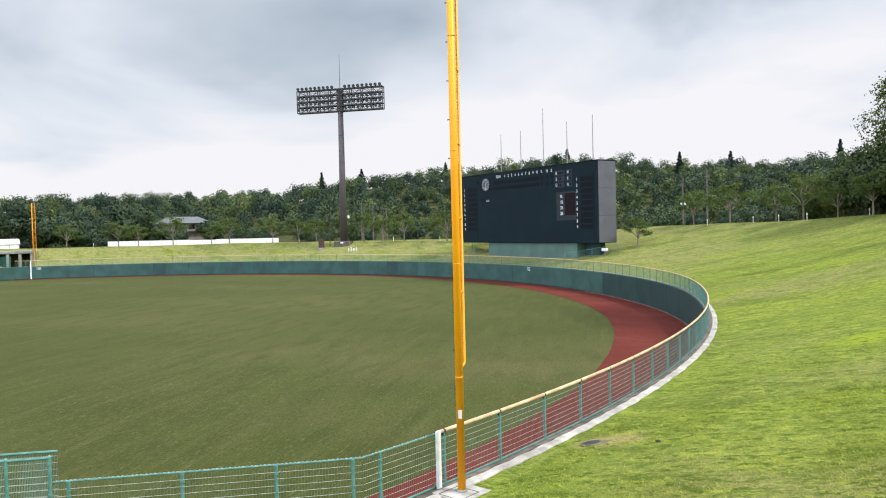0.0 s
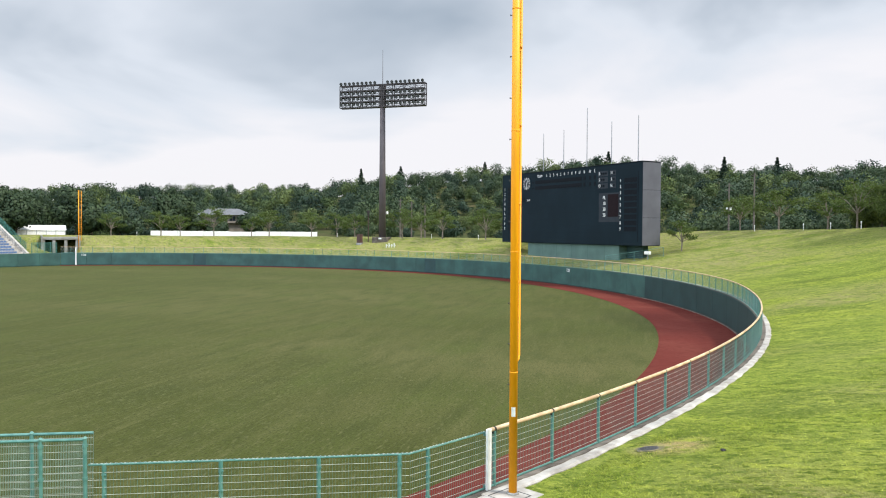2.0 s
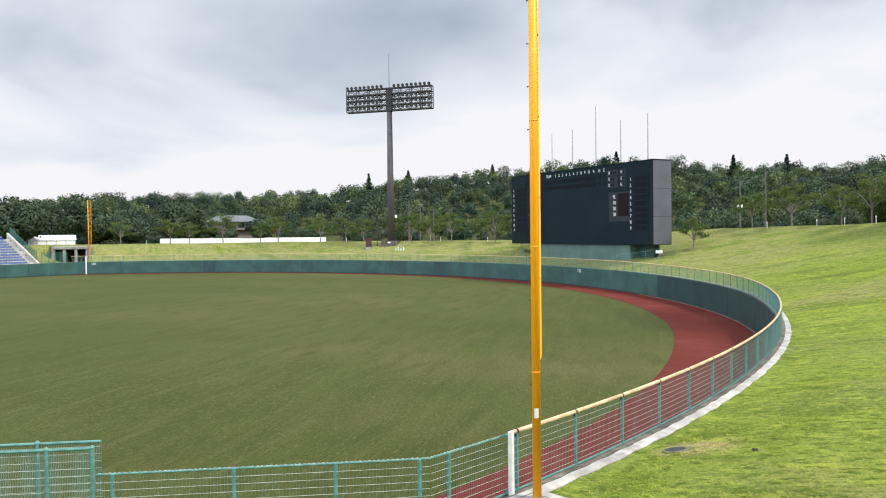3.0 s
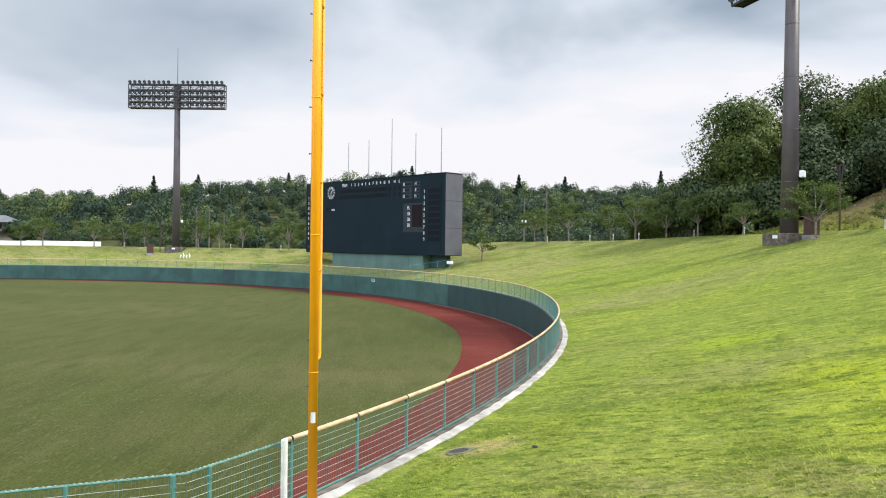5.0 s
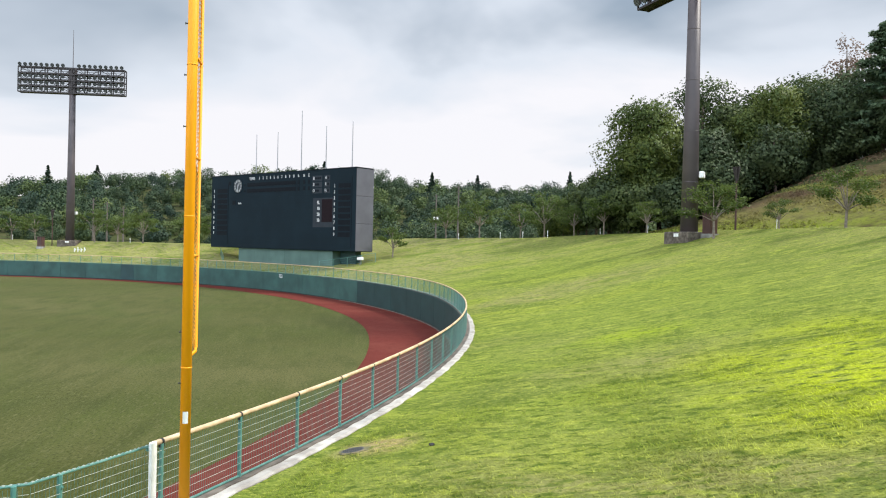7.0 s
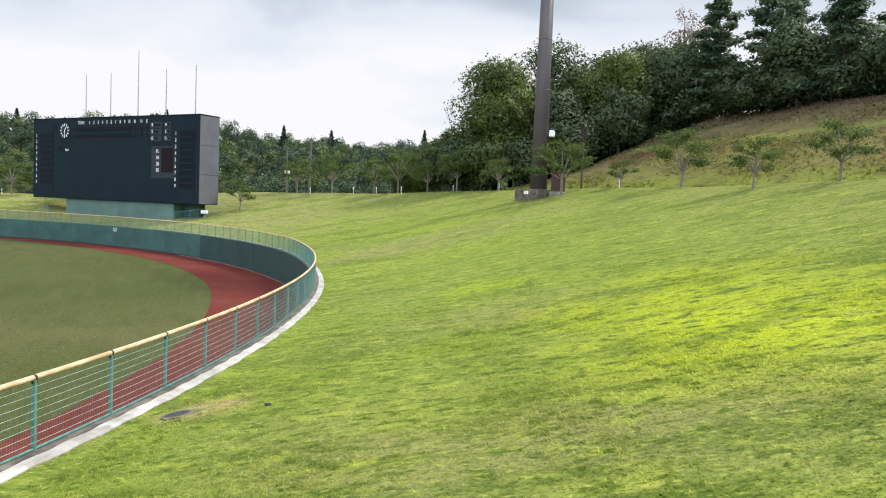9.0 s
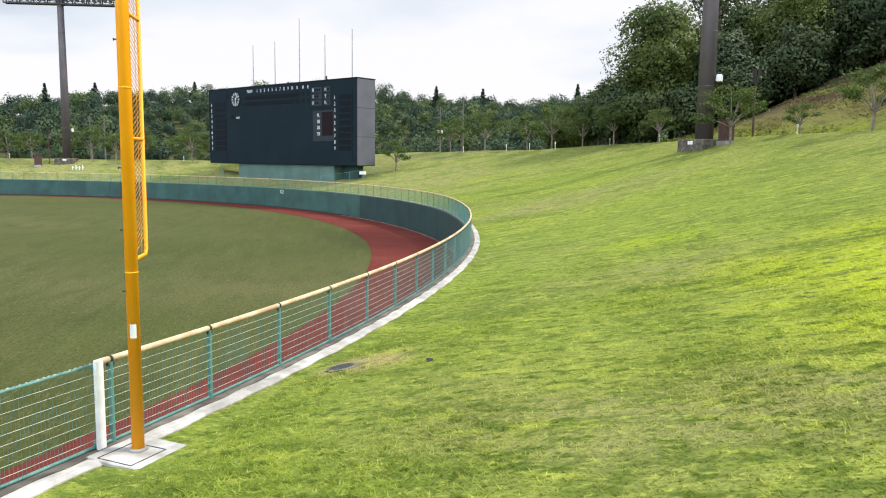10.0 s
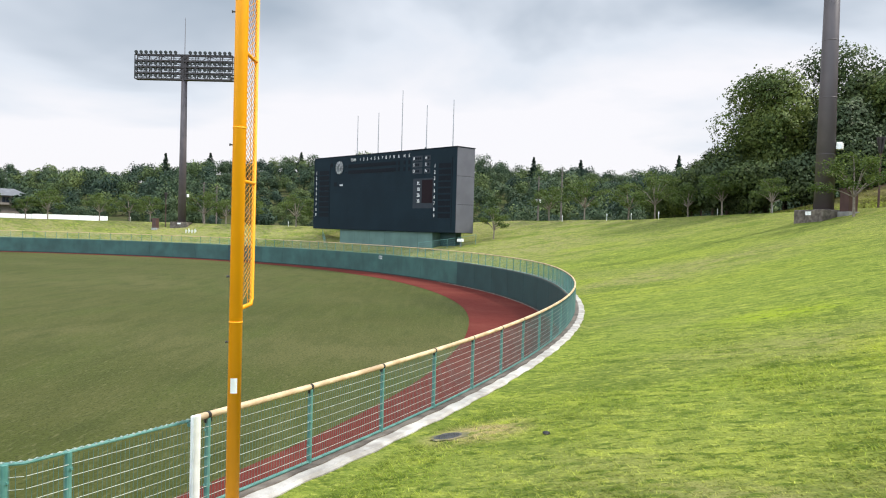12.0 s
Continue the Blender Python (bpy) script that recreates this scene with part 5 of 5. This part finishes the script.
spots = []
r0 = np.random.default_rng(31)
for ring_r, gap in ((62, 6.0), (70, 6.0), (80, 6.5), (92, 6.5), (106, 7), (120, 7), (134, 7), (148, 7), (162, 7), (176, 7), (190, 7), (205, 7), (222, 7), (240, 6.5), (258, 6.5)):
    a = 63.0
    while a < 186:
        a += math.degrees(gap / (RW + ring_r)) * r0.uniform(0.6, 1.4)
        p = arc(a, RW + ring_r + r0.uniform(-6, 6))
        if ring_r < 90 and 112 < a < 150 and r0.uniform() < 0.45:
            continue
        if abs(p.y - 109) < 11 and -150 < p.x < -100 and r0.uniform() < 0.8:
            continue
        spots.append((p.x, p.y, r0.uniform(0.75, 1.05) if ring_r > 100 else r0.uniform(0.45, 0.85)))
far_wood("woods", spots, 5, [M["leaf_far"], M["leaf_far_light"], M["leaf_far"], M["leaf_far_deep"]], 0.58, 1000, "mixed green broadleaf woods covering low hills")
# pointed tops that stand over the ridge
tips = []
for i in range(20):
    a = 58 + r0.uniform(0, 1) ** 1.6 * 90
    p = arc(a, RW + 235 + r0.uniform(-15, 25))
    tips.append((p.x, p.y))
vs, fs, off = [], [], 0
for x, y in tips:
    h, w = r0.uniform(10, 13), r0.uniform(7, 9.5)
    n = 520
    u = r0.uniform(0, 1, n) ** 1.4
    a = r0.uniform(0, math.tau, n)
    rr = (w / 2) * (1 - u) * np.sqrt(r0.uniform(0.1, 1, n)) * (0.75 + 0.25 * np.sin(u * 40))
    p = np.stack([x + rr * np.cos(a), y + rr * np.sin(a), gz(x, y) + h * (0.15 + 0.85 * u)], -1)
    v, f = leaf_quads(p, np.tile([0, 0, 1.0], (n, 1)), 0.8, r0, 0.5)
    vs.append(v)
    fs.append(f + off)
    off += len(v)
tagged(new("ridge_conifers", arrays("ridge_conifers", np.concatenate(vs), np.concatenate(fs), M["leaf_far_deep"])), "dark pointed conifers standing over the ridge", "woods", kind="stuff")
# trees behind the hillside, out to the side
side = []
for ring_r in (66, 76, 90):
    a = -20.0
    while a < 58:
        a += math.degrees(8.5 / (RW + ring_r)) * r0.uniform(0.8, 1.2)
        p = arc(a, RW + ring_r + r0.uniform(-3, 3))
        side.append((p.x, p.y, r0.uniform(0.9, 1.25)))
far_wood("hill_woods", side, 9, [M["leaf"], M["leaf_deep"]], 0.44, 2600, "dark green woods on top of the hillside")

# ---- the near grass ----
r1 = np.random.default_rng(77)
N = 900000
gx, gy = r1.uniform(64, 100, N), r1.uniform(58, 90, N)
dd, _ = outside(gx, gy)
near = np.hypot(gx - 83.5, gy - 63)
keep = (dd > 0.9) & (r1.uniform(0, 1, N) < np.clip(1.15 - near / 22, 0.0, 1))
keep &= np.hypot(gx - mh.x, gy - mh.y) > 0.5
keep &= (np.hypot(gx - 74.72, gy - 67.12) > 0.8)
gx, gy = gx[keep], gy[keep]
n = len(gx)
tall = 0.016 + 0.03 * np.clip(lumps(gx, gy, 1.3) + 0.2, 0, 1.2) + r1.uniform(0, 0.022, n)
a = r1.uniform(0, math.tau, n)
b0 = np.stack([gx, gy, ground_z(gx, gy) - 0.01], -1)
wv = np.stack([np.cos(a), np.sin(a), 0 * a], -1) * 0.009
lean = np.stack([np.cos(a + 1.6), np.sin(a + 1.6), 0 * a], -1) * (tall * r1.uniform(1.4, 3.4, n))[:, None]
top = b0 + lean + np.stack([0 * a, 0 * a, tall], -1)
v = np.stack([b0 - wv, b0 + wv, top], 1).reshape(-1, 3)
gme = arrays("grass", v, np.arange(3 * n).reshape(n, 3), M["blade"])
up = np.repeat(np.stack([0.2 * np.cos(a), 0.2 * np.sin(a), np.ones(n)], -1), 3, 0)
soften(gme, up)
tagged(new("grass", gme), "short green lawn grass", "grass", kind="stuff")

# rough weeds on the hillside
r2 = np.random.default_rng(91)
n = 60000
a, q = r2.uniform(8, 60, n), r2.uniform(26.5, 52, n)
hx, hy = C0.x + (RW + q) * np.cos(np.radians(a)), C0.y + (RW + q) * np.sin(np.radians(a))
ok = lumps(hx, hy, 2.2, 1.0) + r2.normal(0, 0.35, n) > 0.05
hx, hy = hx[ok], hy[ok]
p = np.stack([hx, hy, ground_z(hx, hy) + 0.06], -1)
v, f = leaf_quads(p, np.tile([0.3, -0.6, 0.6], (len(p), 1)), 0.17, r2, 0.5, 1.6)
wme = soften(arrays("hillside_weeds", v, f, M["straw"]), np.tile([-0.25, -0.45, 1.0], (len(v), 1)) + r2.normal(0, 0.2, v.shape))
tagged(new("hillside_weeds", wme), "rough dry weeds and grass tufts on the hillside", "weeds", kind="stuff")


# ---- things along the top of the bank ----
def cabinet(x, y, rz, label):
    c = empty("equipment_cabinet", x, y, gz(x, y), rz, label=label, category="cabinet", group="cabinets")
    b = bmesh.new()
    box(b, -0.55, 0.55, -0.5, 0.5, -0.4, 0.22, bevel=0.03)
    part("plinth", b, M["concrete_grey"], c)
    b = bmesh.new()
    box(b, -0.45, 0.45, -0.4, 0.4, 0.22, 1.85, bevel=0.02)
    part("body", b, M["rust"], c)
    b = bmesh.new()
    box(b, -0.52, 0.52, -0.47, 0.47, 1.85, 1.94, bevel=0.03)
    part("roof", b, M["rust"], c)
    b = bmesh.new()
    box(b, -0.40, -0.01, -0.425, -0.402, 0.30, 1.78, bevel=0.006)
    part("door", b, M["rust"], c)
    b = bmesh.new()
    box(b, 0.01, 0.40, -0.425, -0.402, 0.30, 1.78, bevel=0.006)
    d2 = part("door", b, M["rust"], c)
    b = bmesh.new()
    box(b, 0.04, 0.07, -0.45, -0.425, 0.95, 1.12)
    part("door_handle", b, M["iron"], d2)
    return c


cabinet(62.75, 122.65, 150, "rust-red metal cabinet beside the floodlight tower")
cabinet(-52.3, 117.3, 30, "dark red metal cabinet beside the far floodlight tower")


def path_lamp(x, y, h, label, shut=True):
    p = empty("lamp_post", x, y, gz(x, y), label=label, category="lamp post", group="lamp posts")
    b = bmesh.new()
    tube(b, [(0, 0, -0.3), (0, 0, h)], [0.09, 0.07], 8)
    part("post", b, M["rust"], p)
    b = bmesh.new()
    for k in range(4):
        c, s2 = math.cos(k * math.tau / 4) * 0.22, math.sin(k * math.tau / 4) * 0.22
        tube(b, [(0.3 * c, 0.3 * s2, h - 0.9), (c, s2, h + 0.3)], [0.07, 0.13], 6)
    part("head", b, M["brown_dark"], p, "dark folded lamp head")
    return p


path_lamp(63.6, 126.4, 5.2, "rust-brown lamp post with a dark lamp head")
path_lamp(-51.9, 119.0, 6.0, "brown lamp post with a dark lamp head")

b = bmesh.new()
tube(b, [(0, 0, -0.3), (0, 0, 0.62)], 0.038, 8)
post_b = finish(b, "post", M["white"])
b = bmesh.new()
tube(b, [(0, 0, 0.62), (0, 0, 0.80), (0, 0, 0.86)], [0.065, 0.065, 0.025], 10)
head_b = finish(b, "head", M["white"])
for k, (x, y) in enumerate(((68.1, 122.2), (51.6, 135.5), (36.0, 141.0), (26.6, 144.2), (44.0, 139.5), (18.0, 146.0), (30.5, 143.8))):
    o = empty("bollard_light", x, y, gz(x, y), label="short white bollard light on the grass path", category="bollard", group="bollard lights")
    share("post", post_b, o, Matrix.Identity(4))
    share("head", head_b, o, Matrix.Identity(4))
for k in range(9):
    p = arc(101 + 7.0 * k, RW + 13.2)
    o = empty("bollard_light", p.x, p.y, gz(p.x, p.y), label="short white bollard light on the grass path", category="bollard", group="bollard lights")
    share("post", post_b, o, Matrix.Identity(4))
    share("head", head_b, o, Matrix.Identity(4))


def utility_pole(x, y, h, boxes, label):
    p = empty("utility_pole", x, y, gz(x, y), 40, label=label, category="utility pole", group="utility poles")
    b = bmesh.new()
    tube(b, [(0, 0, -0.5), (0, 0, h)], [0.17, 0.11], 10)
    part("post", b, M["wood_pole"], p)
    for z in (h - 0.4, h - 1.2):
        b = bmesh.new()
        box(b, -0.6, 0.6, -0.04, 0.04, z - 0.04, z + 0.04)
        part("crossarm", b, M["wood_pole"], p)
    for k in range(boxes):
        b = bmesh.new()
        tube(b, [(-0.3 + k * 0.6, 0, h * 0.48), (-0.3 + k * 0.6, 0, h * 0.48 + 0.55)], 0.17, 10)
        part("transformer", b, M["white"], p, "pale round transformer")
    return p


utility_pole(-3.6, 166.6, 9.0, 2, "grey utility pole with two pale transformers")
utility_pole(0.5, 168.0, 10.5, 0, "dark brown utility pole in front of the woods")
for q in (0.0, 4.0, 9.0):
    utility_pole(-62 - q * 0.6, 131 + q, 8.5 - q * 0.1, 0, "pale grey utility pole behind the bank")

# small white board with four short uprights on the bank
sg = empty("bank_sign", -44.5, 120.4, gz(-44.5, 120.4), 30, label="small white lettered frame standing on the grass bank", category="sign")
for k in range(4):
    b = bmesh.new()
    box(b, -1.0 + 0.62 * k, -0.82 + 0.62 * k, -0.03, 0.03, -0.1, 0.62 + 0.2 * (k % 2), bevel=0.01)
    box(b, -1.0 + 0.62 * k, -0.62 + 0.62 * k, -0.03, 0.03, 0.3, 0.5, bevel=0.01)
    part("letter_bar", b, M["white"], sg)

# wire fence behind the kerb round the scoreboard
sf = tagged(new("scoreboard_fence"), "low green wire fence beside the scoreboard base", "fence")
for x0, y0, x1, y1 in ((10.0, 126.6, 15.5, 131.5), (-12.0, 127.0, -18.0, 130.5)):
    n = 4
    tops = []
    for k in range(n + 1):
        x, y = x0 + (x1 - x0) * k / n, y0 + (y1 - y0) * k / n
        b = bmesh.new()
        tube(b, [(x, y, gz(x, y) - 0.2), (x, y, gz(x, y) + 1.25)], 0.03, 6)
        part("post", b, M["post"], sf)
        tops.append((x, y, gz(x, y)))
    for z in (1.22, 0.95, 0.65, 0.35, 0.1):
        b = bmesh.new()
        tube(b, [(x, y, g + z) for x, y, g in tops], 0.024 if z > 1.2 else 0.008, 5, False)
        part("rail", b, M["post"], sf)

# ---- far side: stand, white wall, tent hall, house ----
stand = tagged(new("spectator_stand"), "stepped concrete stand with rows of blue seats", "stand")
S0, S1, ROWS = 6.0, 48.0, 11


def strip(b, s0, s1, o0, o1, z0, z1):
    c = [run(-1, s0, o0), run(-1, s1, o0), run(-1, s1, o1), run(-1, s0, o1)]
    lo = [b.verts.new((p.x, p.y, z0)) for p in c]
    hi = [b.verts.new((p.x, p.y, z1)) for p in c]
    b.faces.new(lo[::-1])
    b.faces.new(hi)
    for k in range(4):
        b.faces.new((lo[k], lo[(k + 1) % 4], hi[(k + 1) % 4], hi[k]))


for k in range(ROWS):
    b = bmesh.new()
    strip(b, S0, S1, 1.2 + 1.25 * k, 2.45 + 1.25 * k, 0.3, 2.3 + 0.5 * k)
    part("terrace", b, M["concrete"], stand)
    b = bmesh.new()
    for s in np.arange(S0 + 0.5, S1 - 0.4, 0.5):
        if (s - S0) % 9.0 < 1.2:
            continue
        strip(b, s, s + 0.44, 1.50 + 1.25 * k, 1.80 + 1.25 * k, 2.3 + 0.5 * k + 0.24, 2.3 + 0.5 * k + 0.30)
        strip(b, s, s + 0.44, 1.80 + 1.25 * k, 1.86 + 1.25 * k, 2.3 + 0.5 * k + 0.30, 2.3 + 0.5 * k + 0.62)
    tagged(part("seat_bank", b, M["seat"], stand), "blue plastic seats", kind="stuff")
b = bmesh.new()
for o0, o1, z in [(0.8 + 1.25 * k, 2.05 + 1.25 * k, 3.1 + 0.5 * k) for k in range(ROWS + 1)]:
    c = [(S0 - 0.35, o0, z - 0.5), (S0 + 0.05, o0, z - 0.5), (S0 + 0.05, o1, z), (S0 - 0.35, o1, z)]
    hi = [b.verts.new((*run(-1, s, o).to_2d(), zz)) for s, o, zz in c]
    lo = [b.verts.new((*run(-1, s, o).to_2d(), 0.3)) for s, o, zz in c]
    b.faces.new(hi)
    for k in range(4):
        b.faces.new((lo[k], lo[(k + 1) % 4], hi[(k + 1) % 4], hi[k]))
part("parapet", b, M["concrete"], stand, "pale sloping concrete parapet")


def net_fence(name, pts, label, gap=0.22):
    """Posts, rails and a grid of net cords along pts of (x, y, foot, top)."""
    o = tagged(new(name), label, "net")
    for x, y, z0, z1 in pts:
        b = bmesh.new()
        tube(b, [(x, y, z0 - 0.2), (x, y, z1)], 0.05, 6)
        part("post", b, M["net"], o)
    b = bmesh.new()
    for (xa, ya, fa, ta), (xb, yb, fb, tb) in zip(pts, pts[1:]):
        n = int(math.hypot(xb - xa, yb - ya) / gap)
        for k in range(n):
            u = k / n
            x, y = xa + (xb - xa) * u, ya + (yb - ya) * u
            tube(b, [(x, y, fa + (fb - fa) * u), (x, y, ta + (tb - ta) * u)], 0.022, 3, False)
        for k in range(12):
            u = k / 11
            tube(b, [(xa, ya, fa + (ta - fa) * u), (xb, yb, fb + (tb - fb) * u)], 0.022, 3, False)
    m = part("net", b, M["net"], o)
    tagged(m, kind="stuff")
    return o


pts = []
for k in range(6):
    p = run(-1, S0 - 0.7, 3.0 + 2.6 * k)
    pts.append((p.x, p.y, 2.9 + 1.04 * k, 4.6 + 1.04 * k))
net_fence("stand_net", pts, "green net fence climbing beside the stand")
pts = []
for k in range(5):
    p = run(-1, 0.5 + 1.2 * k, 0.6)
    pts.append((p.x, p.y, WALL_Z, WALL_Z + 2.1))
net_fence("corner_net", pts, "green net fence on the wall by the stand")

# concrete underpass behind the far corner
up = empty("underpass", -87.0, 65.0, 0, 0, label="grey concrete underpass with square openings", category="underpass")
b = bmesh.new()
box(b, -6.0, 0.6, -3.2, 3.5, 5.05, 5.6, bevel=0.05)
part("deck", b, M["concrete_grey"], up)
for y in (-3.0, -1.1, 1.1, 3.2):
    b = bmesh.new()
    box(b, -0.5, 0.5, y - 0.28, y + 0.28, 1.8, 5.05, bevel=0.04)
    part("pier", b, M["concrete_grey"], up)
for y in (-3.4, 3.5):
    b = bmesh.new()
    box(b, -6.0, 0.9, y, y + 0.3, 1.5, 5.9, bevel=0.04)
    part("side_wall", b, M["concrete_grey"], up)
b = bmesh.new()
box(b, -6.3, -6.0, -3.4, 3.8, 1.0, 5.6)
part("rear_wall", b, M["concrete_stained"], up)

wl = tagged(new("boundary_wall"), "long low white panel wall behind the bank", "wall")
y = 84.0
for k in range(13):
    x0, y0, x1, y1 = -97 + 0.7 * k, 84 + 2.85 * k, -97 + 0.7 * (k + 1), 84 + 2.85 * (k + 1)
    b = bmesh.new()
    L = math.hypot(x1 - x0, y1 - y0)
    box(b, 0.02, L - 0.02, -0.04, 0.04, 4.0, 6.95 - 0.012 * k - (0.1 if 5 < k < 8 else 0), m=pose(x0, y0, 0, 0, 0, math.degrees(math.atan2(y1 - y0, x1 - x0))), bevel=0.01)
    part("panel", b, M["white"], wl)

hall = empty("tent_hall", -114.0, 62.0, 3.9, 0, label="white tent hall with a low ridged roof", category="hall")
b = bmesh.new()
box(b, -4, 4, -5, 5, -0.8, 3.1, bevel=0.05)
part("wall", b, M["white"], hall)
b = bmesh.new()
vs = [b.verts.new(c) for c in ((-4.2, -5.2, 3.0), (4.2, -5.2, 3.0), (4.2, 5.2, 3.0), (-4.2, 5.2, 3.0), (0, -5.2, 4.2), (0, 5.2, 4.2))]
for q in ((0, 4, 5, 3), (1, 2, 5, 4), (0, 1, 4), (2, 3, 5), (3, 2, 1, 0)):
    b.faces.new([vs[k] for k in q])
part("roof", b, M["white"], hall)
for k in range(6):
    b = bmesh.new()
    box(b, 4.0, 4.08, -5 + 2 * k - 0.05, -5 + 2 * k + 0.05, 0, 3.1)
    part("rib", b, M["alu"], hall)

hz = gz(-133.5, 109)
house = empty("house", -133.5, 109.0, hz, 8, label="two-storey house with a wide grey tiled roof", category="house")
top_z = 11.4 - hz
b = bmesh.new()
box(b, -4.5, 4.5, -5.2, 5.2, -0.5, top_z, bevel=0.04)
part("wall", b, M["plaster"], house)
b = bmesh.new()
vs = [b.verts.new(c) for c in ((-5.6, -6.6, top_z), (5.8, -6.6, top_z), (5.8, 6.6, top_z), (-5.6, 6.6, top_z), (0, -4.4, top_z + 1.9), (0, 4.4, top_z + 1.9))]
for q in ((0, 4, 5, 3), (1, 2, 5, 4), (0, 1, 4), (2, 3, 5), (3, 2, 1, 0)):
    b.faces.new([vs[k] for k in q])
part("roof", b, M["roof"], house)
for k in range(4):
    b = bmesh.new()
    box(b, 4.5, 4.56, -4.9 + 2.4 * k, -3.2 + 2.4 * k, top_z - 1.7, top_z - 0.35, bevel=0.02)
    w = part("window", b, M["glass"], house)
    b = bmesh.new()
    box(b, 4.55, 4.60, -4.09 + 2.4 * k, -4.01 + 2.4 * k, top_z - 1.7, top_z - 0.35)
    part("mullion", b, M["plaster"], w)
b = bmesh.new()
box(b, 4.5, 5.6, -5.2, 5.2, top_z - 2.35, top_z - 1.85, bevel=0.03)
part("balcony", b, M["plaster"], house)

# larger trees behind the far stand
for i, (x, y, h, w) in enumerate(((-112, 52, 11.5, 12), (-118, 46, 13, 13), (-116, 73, 8, 9), (-112, 79, 6.5, 8), (-108, 57, 8.5, 9), (-124, 58, 10.5, 12), (-126, 70, 13, 13), (-120, 92, 12, 12), (-121, 98.0, 7.5, 7), (-120, 103.5, 4.0, 6), (-120.5, 113.5, 7.0, 7))):
    broad_tree(x, y, h, w, 0.5, 7000, 0.45, 300 + i, M["leaf_far"], "round-crowned green tree behind the far bank", "trees behind the far bank", blobs=26)
